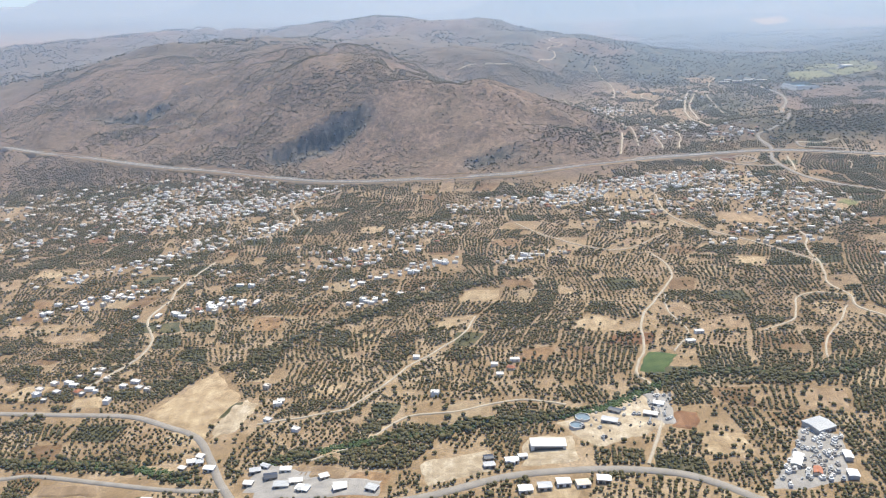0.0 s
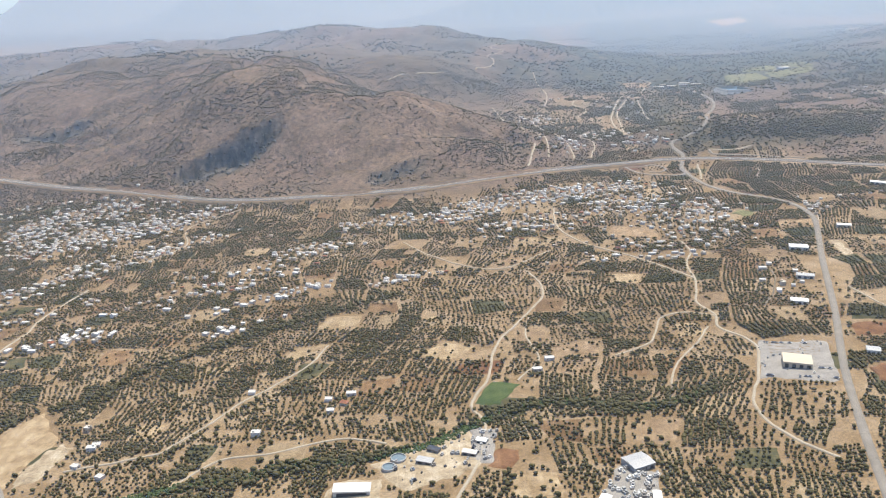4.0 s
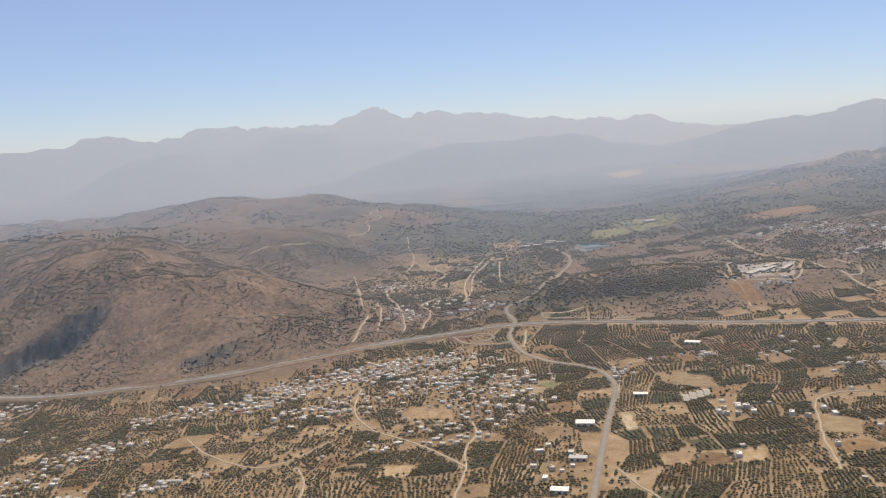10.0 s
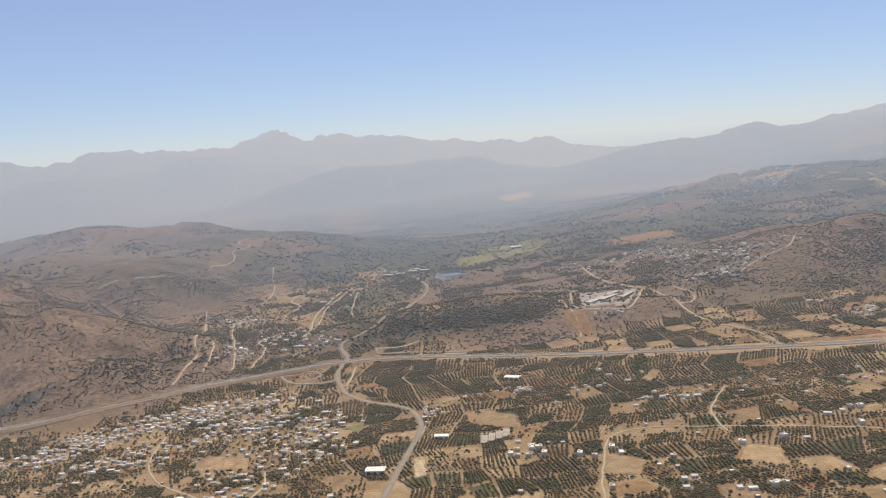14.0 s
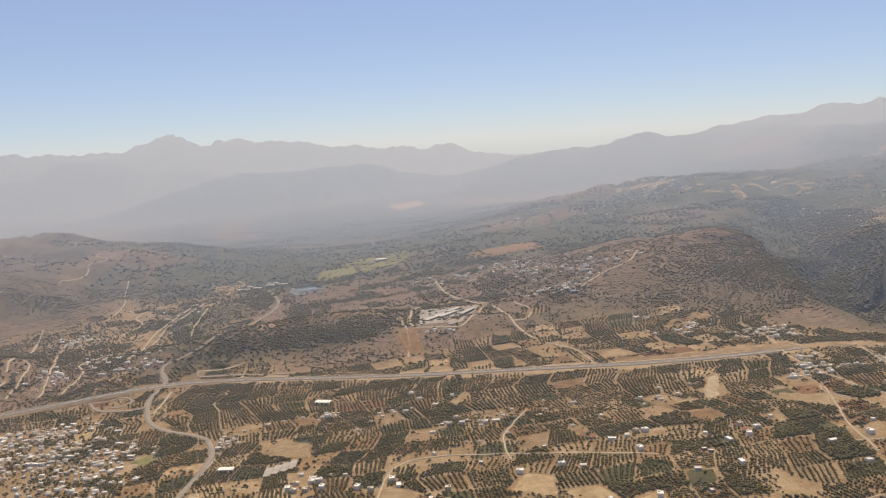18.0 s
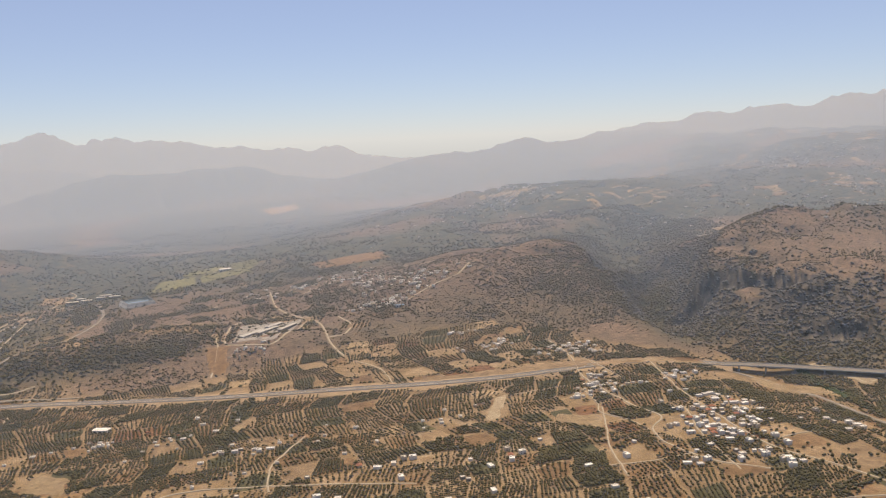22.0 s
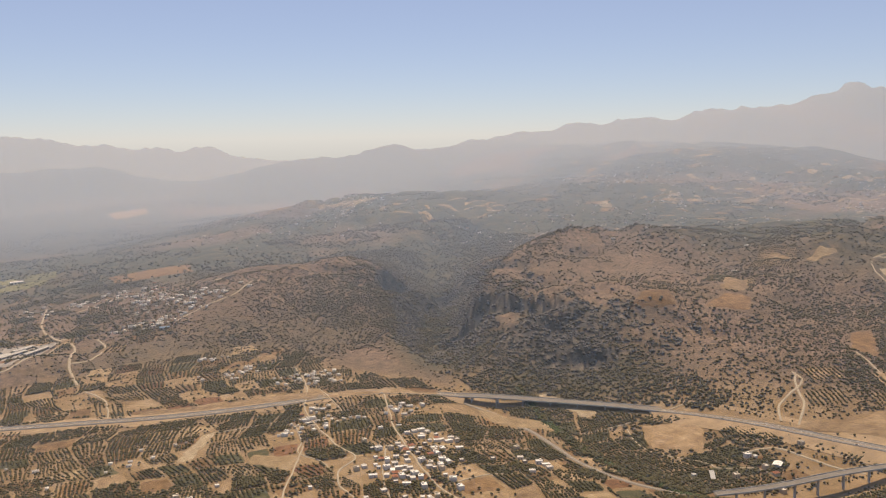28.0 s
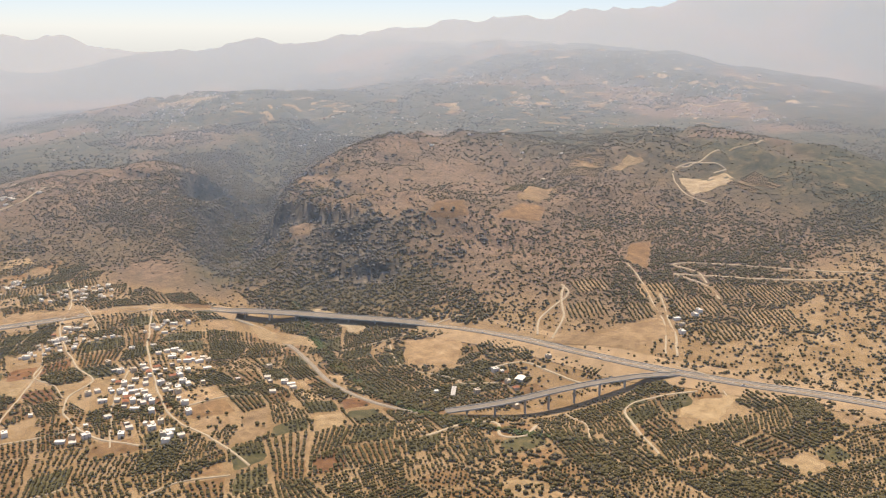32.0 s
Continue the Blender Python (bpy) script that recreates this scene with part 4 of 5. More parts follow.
R = random.Random(11)
KINDS = [
    (house(5.0, 4.0, 1.8, M_WHITE, M_ROOF, "flat"), "white plastered house with a grey flat roof"),
    (house(5.8, 4.2, 2.9, M_WHITE, M_WHITEROOF, "flat", 2), "two-storey white house with a whitewashed flat roof"),
    (house(4.6, 4.0, 2.9, M_CREAM, M_ROOF, "flat", 2), "two-storey cream house with a flat concrete roof"),
    (house(3.9, 3.4, 1.8, M_GREYWALL, M_ROOF, "flat"), "small grey rendered house with a flat roof"),
    (house(5.2, 4.0, 1.9, M_CREAM, M_TILE, "tile"), "cream house under a red clay tile roof"),
    (house(6.8, 3.8, 1.9, M_WHITE, M_WHITEROOF, "flat"), "long low white house with a whitewashed roof"),
    (house(3.4, 3.0, 1.6, M_WHITE, M_WHITEROOF, "flat"), "small white outbuilding with a bright flat roof"),
]
built, plots = [], []
taken = {}


def settle(x, y, pick=None, turn=None, gap=3.8):
    """Marks a house plot, unless it is taken."""
    cx, cy = int(x // 8), int(y // 8)
    for dx in (-1, 0, 1):
        for dy in (-1, 0, 1):
            if any((x - a) ** 2 + (y - b) ** 2 < gap * gap for a, b in taken.get((cx + dx, cy + dy), ())):
                return
    if blocked[spot(x, y)] and y < 1200:
        return
    i = pick if pick is not None else R.choices(range(7), (24, 19, 10, 13, 4, 15, 15))[0]
    size = R.uniform(0.55, 1.12) * (1 + 0.3 * float(smooth(880, 1000, y)))
    plots.append((x, y, i, (R.uniform(-16, 16) + R.choice((0, 90, 180)) - 12) if turn is None else turn, size))
    taken.setdefault((cx, cy), []).append((x, y))
    built.append((x, y))


# village quarters: middle, spread along and across, turn, number of houses
QUARTERS = [
    (130, 772, 34, 15, 20, 190), (185, 790, 38, 16, 15, 210), (238, 800, 40, 16, 5, 140), (170, 715, 44, 24, 10, 60), (255, 748, 42, 28, 0, 95), (285, 705, 32, 30, 0, 60), (245, 650, 34, 28, 0, 38),
    (310, 715, 24, 26, 0, 34), (300, 655, 28, 22, 0, 20), (240, 612, 44, 14, 0, 16), (392, 700, 10, 20, 0, 16), (100, 745, 22, 14, 0, 26),
    (-180, 815, 60, 24, 30, 190), (-235, 790, 60, 34, 30, 150), (-300, 850, 75, 40, 25, 170), (-245, 880, 60, 22, 10, 80), (-150, 735, 42, 14, 25, 46), (-200, 690, 50, 12, 28, 44),
    (-250, 650, 50, 14, 30, 60), (-225, 591, 50, 11, 28, 46), (-160, 545, 26, 10, 10, 56), (-30, 590, 36, 7, 25, 40), (-5, 692, 28, 18, 20, 50), (40, 752, 40, 14, 5, 40),
    (66, 607, 22, 6, 20, 24), (-37, 544, 28, 5, 25, 16), (-208, 440, 30, 14, 0, 22), (-60, 650, 60, 26, 20, 30), (-380, 740, 100, 40, 28, 70), (-90, 610, 50, 12, 20, 26), (-428, 875, 110, 40, 25, 80),
    (846, 512, 34, 24, 60, 52), (825, 490, 28, 22, 40, 28), (868, 545, 14, 30, 20, 18), (816, 600, 12, 18, 20, 24), (850, 708, 24, 9, 0, 26), (880, 600, 16, 10, 0, 12), (905, 470, 14, 30, 0, 8),
    (786, 1110, 22, 76, -8, 40), (772, 978, 34, 9, 0, 24), (828, 1012, 30, 30, 0, 26), (600, 880, 18, 10, 0, 18), (800, 762, 24, 12, 0, 12),
    (325, 943, 18, 10, 0, 16), (231, 956, 24, 30, 0, 18), (223, 1178, 24, 30, 0, 16), (470, 715, 40, 14, 0, 10), (520, 690, 30, 12, 20, 10), (560, 640, 30, 14, 0, 8), (700, 610, 40, 16, 0, 6), (640, 560, 20, 10, 0, 5), (720, 520, 70, 20, 0, 7), (1010, 390, 36, 20, 0, 9),
    (1151, 370, 40, 20, 0, 6), (1273, 1696, 70, 60, 0, 50), (1700, 1900, 260, 160, 0, 70), (1467, 1428, 160, 120, 0, 26), (2081, 1650, 250, 140, 0, 60), (709, 1171, 60, 30, 0, 20), (1193, 1595, 200, 160, 0, 50),
    (560, 520, 90, 60, 0, 16), (640, 470, 70, 50, 0, 11), (480, 490, 70, 40, 0, 10), (740, 430, 60, 40, 0, 8), (600, 620, 60, 40, 0, 10), (1651, 1317, 200, 110, 0, 50), (2263, 1355, 260, 160, 0, 80), (1796, 1094, 180, 90, 0, 40), (2330, 1727, 300, 220, 0, 80), (1418, 856, 120, 60, 0, 14),
    (310, 545, 16, 30, 0, 14), (430, 590, 20, 14, 0, 8), (480, 560, 20, 12, 0, 6), (550, 480, 30, 14, 0, 5), (30, 430, 60, 30, 0, 6), (-120, 420, 60, 40, 0, 6), (279, 996, 60, 60, 0, 16), (330, 1244, 60, 80, 0, 12),
    (832, 508, 18, 10, 0, 18), (836, 492, 18, 10, 0, 18), (843, 476, 16, 9, 0, 12), (817, 448, 16, 9, 0, 14), (832, 426, 10, 6, 0, 8), (788, 456, 10, 5, 0, 9), (858, 716, 14, 6, 0, 20), (857, 691, 12, 4, 0, 10), (837, 722, 10, 4, 0, 8), (823, 625, 9, 5, 0, 12), (808, 606, 8, 6, 0, 8), (843, 597, 9, 4, 0, 6), (882, 601, 8, 5, 0, 8), (790, 595, 10, 5, 0, 7), (795, 818, 14, 6, 0, 6), (2143, 1312, 70, 40, 0, 34),
    (2353, 1259, 70, 40, 0, 34), (2202, 1036, 60, 30, 0, 26), (1895, 1392, 70, 40, 0, 30), (1983, 1319, 60, 40, 0, 26), (2121, 1151, 60, 36, 0, 26), (1376, 1784, 45, 40, 0, 34), (1895, 1579, 70, 50, 0, 20), (764, 1189, 18, 30, 0, 10), (806, 1074, 18, 30, 0, 10), (778, 964, 16, 6, 0, 12), (1309, 1808, 60, 40, 0, 26), (1091, 1817, 60, 40, 0, 16), (276, 1028, 16, 30, 0, 14), (233, 1178, 14, 30, 0, 14), (310, 950, 16, 8, 0, 14),
]
for cx, cy, a, b, turn, n in QUARTERS:
    c, s = math.cos(radians(turn)), math.sin(radians(turn))
    for _ in range(n if cy < 560 else int(n * 1.5)):
        u, v = R.gauss(0, a * 0.62), R.gauss(0, b * 0.6)
        settle(cx + u * c - v * s, cy + u * s + v * c)
for x, y, i in ((1403, 756, 5), (1334, 709, 5), (-93, 424, 2), (-85, 400, 1), (-84, 404, 0), (146, 457, 5), (138, 445, 5), (640, 1430, 5), (1044, 303, 1)):
    settle(x, y, i, 8)

# those nearest the flight line stand as houses of their own, the rest joined street by street
plots.sort(key=lambda p: p[1] + 0.16 * max(p[0] - 700, 0))
seen = set()
for x, y, i, turn, size in plots[:300]:
    m = pose(x, y, float(height(x, y)) + 0.05, 0, 0, turn)
    ob = KINDS[i][0]
    ob.scale = (1, 1, 1)
    if i in seen:
        copy_thing(ob, m)
    else:
        seen.add(i)
        tagged(ob, KINDS[i][1], "house", "houses of the plain")
        ob.matrix_basis = m
SLOTS = [M_WHITE, M_CREAM, M_GREYWALL, M_ROOF, M_WHITEROOF, M_TILE, M_DARK]


def joined_houses(rows, label):
    """Many small houses in one mesh: the same walls, roofs, parapets and openings as the single ones."""
    shapes = []
    for ob, _ in KINDS:
        vs, fs, ms, n = [], [], [], 0
        for child in ob.children:
            bm = bmesh.new()
            bm.from_mesh(child.data)
            bmesh.ops.triangulate(bm, faces=bm.faces[:])
            bm.verts.ensure_lookup_table()
            vs.extend(v.co[:] for v in bm.verts)
            fs.extend([v.index + n for v in f.verts] for f in bm.faces)
            ms.extend([SLOTS.index(child.data.materials[0])] * len(bm.faces))
            n = len(vs)
            bm.free()
        shapes.append((np.array(vs), np.array(fs), np.array(ms)))
    co, fa, mi, n = [], [], [], 0
    for x, y, i, turn, size in rows:
        v, f, m = shapes[i]
        c, s = math.cos(radians(turn)) * size, math.sin(radians(turn)) * size
        co.append(np.column_stack([v[:, 0] * c - v[:, 1] * s + x, v[:, 0] * s + v[:, 1] * c + y, v[:, 2] * (0.42 + 0.35 * size) + float(height(x, y)) + 0.05]))
        fa.append(f + n)
        mi.append(m)
        n += len(v)
    ob = new("houses", mesh_from("houses", np.concatenate(co), np.concatenate(fa), SLOTS, np.concatenate(mi)))
    return tagged(ob, label, "houses", kind="stuff")


rest = plots[300:]
joined_houses([p for p in rest if p[0] < 60 and p[1] < 1200], "dense white houses of the lower village")
joined_houses([p for p in rest if 60 <= p[0] < 460 and p[1] < 1300], "dense white and cream houses of the village")
joined_houses([p for p in rest if p[0] >= 460 and p[1] < 1300], "white houses scattered by the highway")
joined_houses([p for p in rest if p[1] >= 1300], "tiny pale houses on the far plateau")

# a storage hall with tall open bays and the larger sheds
hall("warehouse", 19, 8, 3.4, M_WHITE, M_WHITEROOF, 47, 343, 0, "white flat-roofed warehouse open to the yard", 0.25, 1, True)
hall("warehouse", 17, 14, 4.2, M_CREAM, M_CREAM, 269, 427, -18, "large cream-roofed hall in a car park", 0.3, 4)
hall("shed", 8, 7, 3, M_WHITE, M_STEEL, 311, 433, -20, "shed with a grey roof and white front", 0.6, 3)
hall("shed", 15, 9, 3.2, M_WHITE, M_WHITEROOF, 340, 600, -16, "white steel hall beside the straight road", 0.6, 3)
hall("shed", 12, 6, 2.6, M_WHITE, M_WHITEROOF, 390, 640, -16, "long white roadside workshop", 0.5, 3)
hall("shed", 13, 6, 2.6, M_WHITE, M_STEEL, 322, 545, -18, "long white roadside workshop", 0.5, 3)
hall("shed", 12, 7, 2.6, M_WHITE, M_WHITEROOF, 302, 505, -18, "white roadside sheds beside the asphalt", 0.5, 3)
hall("depot_shed", 13, 12, 3.2, M_STEEL, M_STEEL, 169, 347, 25, "broad grey steel shed of the depot", 0.7, 3)
hall("depot_shed", 12, 5, 2.6, M_STEEL, M_WHITEROOF, 149, 320, 62, "long pale shed of the depot", 0.5, 3)
hall("depot_shed", 6, 4, 2.4, M_CREAM, M_TILE, 154, 311, 70, "depot building under a red roof", 0.8, 2)
hall("depot_shed", 7, 4, 2.4, M_STEEL, M_WHITEROOF, 171, 322, 80, "small white-roofed depot shed", 0.4, 2)
hall("depot_shed", 6, 5, 2.4, M_STEEL, M_WHITEROOF, 167, 308, 80, "small white-roofed depot shed", 0.4, 2)
hall("plant_shed", 9, 5, 2.2, M_GREYWALL, M_STEEL, 78, 362, -20, "grey steel shed of the plant", 0.5, 2)
hall("plant_shed", 7, 4, 2.0, M_GREYWALL, M_DARK, 82, 371, -30, "low plant building with a dark roof", 0.4, 2)
hall("plant_shed", 8, 4, 2.2, M_GREYWALL, M_ROOF, 98, 366, -20, "low grey workshop in the yard", 0.4, 2)
hall("plant_shed", 6, 4, 2.0, M_WHITE, M_WHITEROOF, 104, 376, -20, "white workshop in the paved yard", 0.4, 2)
hall("workshop", 6, 4, 2.2, M_GREYWALL, M_STEEL, 20, 329, 10, "grey roadside workshop with a flat roof", 0.2, 2)
hall("workshop", 7, 4, 2.2, M_WHITE, M_WHITEROOF, 30, 332, 8, "white roadside workshop with a flat roof", 0.2, 2)
for i, (x, y) in enumerate(((34, 310), (42, 311), (50, 313), (58, 312), (67, 314))):
    hall("workshop", 7, 5, 2.0 + 0.3 * (i % 3), (M_WHITE, M_CREAM, M_WHITE)[i % 3], (M_WHITEROOF, M_STEEL, M_WHITEROOF, M_CREAM, M_WHITEROOF)[i], x, y, R.uniform(-8, 8), "white roadside workshop in a row", 0.25, 2)
for x, y, w, d, wall, roof in ((-106, 344, 6, 4, M_WHITE, M_WHITEROOF), (-112, 350, 4, 4, M_WHITE, M_STEEL), (-70, 326, 8, 5, M_GREYWALL, M_STEEL), (-60, 322, 7, 5, M_WHITE, M_WHITEROOF),
                              (-52, 330, 5, 4, M_CREAM, M_ROOF), (-44, 322, 7, 4, M_WHITE, M_ROOF), (-30, 318, 6, 5, M_GREYWALL, M_STEEL), (-128, 322, 6, 4, M_WHITE, M_WHITEROOF), (195, 300, 6, 3, M_STEEL, M_WHITEROOF), (198, 306, 5, 3, M_WHITE, M_STEEL),
                              (-84, 339, 6, 4, M_GREYWALL, M_STEEL), (-76, 333, 7, 5, M_GREYWALL, M_DARK), (-70, 338, 6, 4, M_WHITE, M_ROOF), (-64, 328, 7, 4, M_CREAM, M_ROOF), (-85, 329, 5, 4, M_GREYWALL, M_ROOF), (-80, 342, 5, 3, M_WHITE, M_STEEL), (-116, 351, 5, 4, M_WHITE, M_WHITEROOF), (-113, 355, 4, 4, M_WHITE, M_ROOF), (-119, 346, 4, 3, M_CREAM, M_ROOF), (-60, 322, 6, 4, M_GREYWALL, M_STEEL), (-44, 320, 7, 4, M_GREYWALL, M_ROOF), (20, 335, 5, 4, M_GREYWALL, M_DARK), (30, 331, 4, 3, M_WHITE, M_STEEL), (35, 335, 5, 3, M_WHITE, M_ROOF)):
    hall("workshop", w, d, 2.0, wall, roof, x, y, R.uniform(-25, 25), "low roadside workshop with a pale roof", 0.3, 2)
for i in range(4):
    hall("greenhouse", 5.2, 18, 1.6, M_GREYWALL, M_GREYWALL, 416 + i * 5.5, 620 + i * 1.6, -15, "long grey plastic-covered greenhouse", 0.9, 1)
for x, y, w, turn in ((435, 1363, 26, -10), (454, 1359, 22, -10), (473, 1364, 20, -10), (491, 1357, 24, -8), (447, 1380, 18, -10), (479, 1379, 26, -10)):
    hall("campus_block", w * 0.75, 7, 3.5, M_CREAM, M_ROOF, x, y, turn, "long white institute building below the hill", 0.4, 5)
for x, y, w, d, turn in ((621, 958, 34, 9, 42), (634, 963, 40, 8, 42), (644, 979, 30, 8, 42), (608, 946, 16, 10, 42)):
    hall("works_block", w, d * 0.85, 2.8, M_CONCRETE, M_CONCRETE, x, y, turn, "long pale concrete block of the works", 0.3, 6)
hall("works_block", 40, 5, 4, M_GREYWALL, M_CONCRETE, 655, 961, 48, "grey retaining hall of the works", 0.3, 8)
hall("farm_hall", 15, 8, 2.6, M_WHITE, M_WHITEROOF, 469, 749, -30, "bright white-roofed farm hall", 0.5, 3)
hall("farm_hall", 9, 6, 2.4, M_STEEL, M_WHITEROOF, 1036, 388, 30, "white-roofed farm shed by the stream", 0.6, 2)
hall("farm_hall", 3, 16, 2.2, M_STEEL, M_STEEL, 993, 399, -40, "long narrow pale greenhouse", 0.6, 1)
hall("farm_hall", 12, 7, 2.4, M_STEEL, M_BLUE, 775, 945, 0, "hall with blue and white roofing", 0.6, 3)
hall("clubhouse", 22, 12, 4, M_WHITE, M_WHITEROOF, 655, 1438, 10, "white clubhouse among the golf fairways", 0.5, 4)

# irrigation reservoir with a sloping pale rim
pond = thing("reservoir", 518, 1272, 12)
bm = bmesh.new()
bmesh.ops.create_cone(bm, segments=4, cap_ends=False, radius1=30, radius2=24, depth=7, matrix=pose(0, 0, 2.0, 0, 0, 45))
part("rim", bm, M_CONCRETE, pond, "sloping pale concrete rim")
part("water", boxes((0, 0, 3.0, 37, 37, 0.3)), M_WATER, pond, "still grey-blue water")
tagged(pond, "square irrigation reservoir with a pale rim", "reservoir")

# round settling tanks in the plant yard
for x, y, r in ((66, 366, 3.6), (62, 359, 3.2)):
    tank = thing("settling_tank", x, y)
    bm = bmesh.new()
    bmesh.ops.create_cone(bm, segments=28, cap_ends=False, radius1=r, radius2=r, depth=1.8, matrix=Matrix.Translation((0, 0, 0.6)))
    bmesh.ops.solidify(bm, geom=bm.faces[:], thickness=0.3)
    part("rim", bm, M_CONCRETE, tank)
    bm = bmesh.new()
    bmesh.ops.create_circle(bm, segments=28, radius=r - 0.2, cap_ends=True, matrix=Matrix.Translation((0, 0, 1.0)))
    part("water", bm, M_WATER, tank, "dark still water")
    tagged(tank, "round concrete settling tank holding dark water", "tank")


def crate(x, y, s, m):
    ob = new("goods_stack", None)
    ob.matrix_world = pose(x, y, float(height(x, y)) + 0.5, 0, 0, R.uniform(0, 90))
    part("block", boxes((0, 0, 0, s, s * 0.8, s * 0.5), (s * 0.1, 0, s * 0.5, s * 0.6, s * 0.5, s * 0.3), bevel=0.04), m, ob)
    return tagged(ob, "stack of pale building goods on a yard", "goods", "goods in the yards")


def strew(n, corners, sizes, mats):
    a, b, c, d = (np.array(p, float) for p in corners)
    for _ in range(n):
        u, v = R.random(), R.random()
        x, y = (a * (1 - u) + b * u) * (1 - v) + (d * (1 - u) + c * u) * v
        crate(float(x), float(y), R.uniform(*sizes), R.choice(mats))


strew(120, [(134, 302), (165, 305), (176, 340), (163, 348)], (0.7, 2.4), (M_WHITE, M_WHITEROOF, M_STEEL, M_CONCRETE, M_CONCRETE, M_GREYWALL))
strew(44, [(95, 360), (106, 358), (112, 385), (102, 389)], (0.6, 1.8), (M_WHITE, M_STEEL, M_CONCRETE, M_DARK))
strew(36, [(58, 362), (72, 344), (98, 356), (96, 384)], (0.6, 2.0), (M_GREYWALL, M_STEEL, M_CONCRETE, M_DARK))
strew(16, [(246, 414), (281, 404), (295, 450), (261, 459)], (0.6, 1.4), (M_WHITE, M_STEEL))


def car(x, y, z, turn):
    base = new("car")
    base.matrix_world = pose(x, y, z, 0, 0, turn)
    part("body", boxes((0, 0, 0.14, 2.2, 0.95, 0.36), bevel=0.08), M_CAR, base)
    part("cabin", boxes((-0.1, 0, 0.5, 1.15, 0.82, 0.26), bevel=0.09), M_DARK, base, "dark glazed cabin")
    for sx in (-0.7, 0.7):
        for sy in (-0.45, 0.45):
            bm = bmesh.new()
            bmesh.ops.create_cone(bm, segments=10, cap_ends=True, radius1=0.17, radius2=0.17, depth=0.12, matrix=pose(sx, sy, 0.17, 90))
            part("wheel", bm, M_TYRE, base)
    return tagged(base, "pale parked or passing motor car", "car", "cars of the plain")


side = across(HIGHWAY)
a_car = car(0, 0, 0, 0)
spots = []
for i in range(150, len(HIGHWAY) - 12, 17):
    s = R.choice((-3.2, 3.2))
    x, y = HIGHWAY[i, :2] + side[i] * s
    spots.append((x, y, hz[i] - 0.08, math.degrees(math.atan2(-side[i][0], side[i][1]))))
for i in range(26):
    u, v = R.choice((0.08, 0.3, 0.92)), R.random()
    x, y = 246 + 35 * v + 15 * u, 414 - 10 * v + 45 * u
    spots.append((x, y, float(height(x, y)) + 0.58, -18 + R.choice((0, 90))))
a_car.matrix_world = pose(*spots[0][:3], 0, 0, spots[0][3])
for x, y, z, turn in spots[1:]:
    copy_thing(a_car, pose(x, y, z, 0, 0, turn))
hx, hy = np.array(built).T
block(hx, hy, 3.0)


# ---- parcels of farmland ----
G = np.random.default_rng(5)
NX, NY, PX, PY = 93, 44, 22.0, 22.0
iu, iv = np.meshgrid(np.arange(NX + 1), np.arange(NY + 1))
tilt = radians(-9)
lx, ly = (iu * PX + G.uniform(-4.5, 4.5, iu.shape)), ((iv - 12) * PY + G.uniform(-4, 4, iu.shape))
lx = lx + 9 * np.sin(0.8 * iv + 0.3 * iu) + 6 * np.sin(0.31 * iv - 0.5 * iu)
FX, FY = -560 + lx * math.cos(tilt) - ly * math.sin(tilt), 370 + lx * math.sin(tilt) + ly * math.cos(tilt)
FARM = ["dry straw-coloured parcel of the plain", "tan stony olive grove floor", "brown ploughed parcel of the plain", "red-brown ploughed parcel of the plain", "dark green weedy parcel of the plain"]
tree_x, tree_y, tree_r = [], [], []


def grow(x, y, r):
    tree_x.append(x), tree_y.append(y), tree_r.append(r)


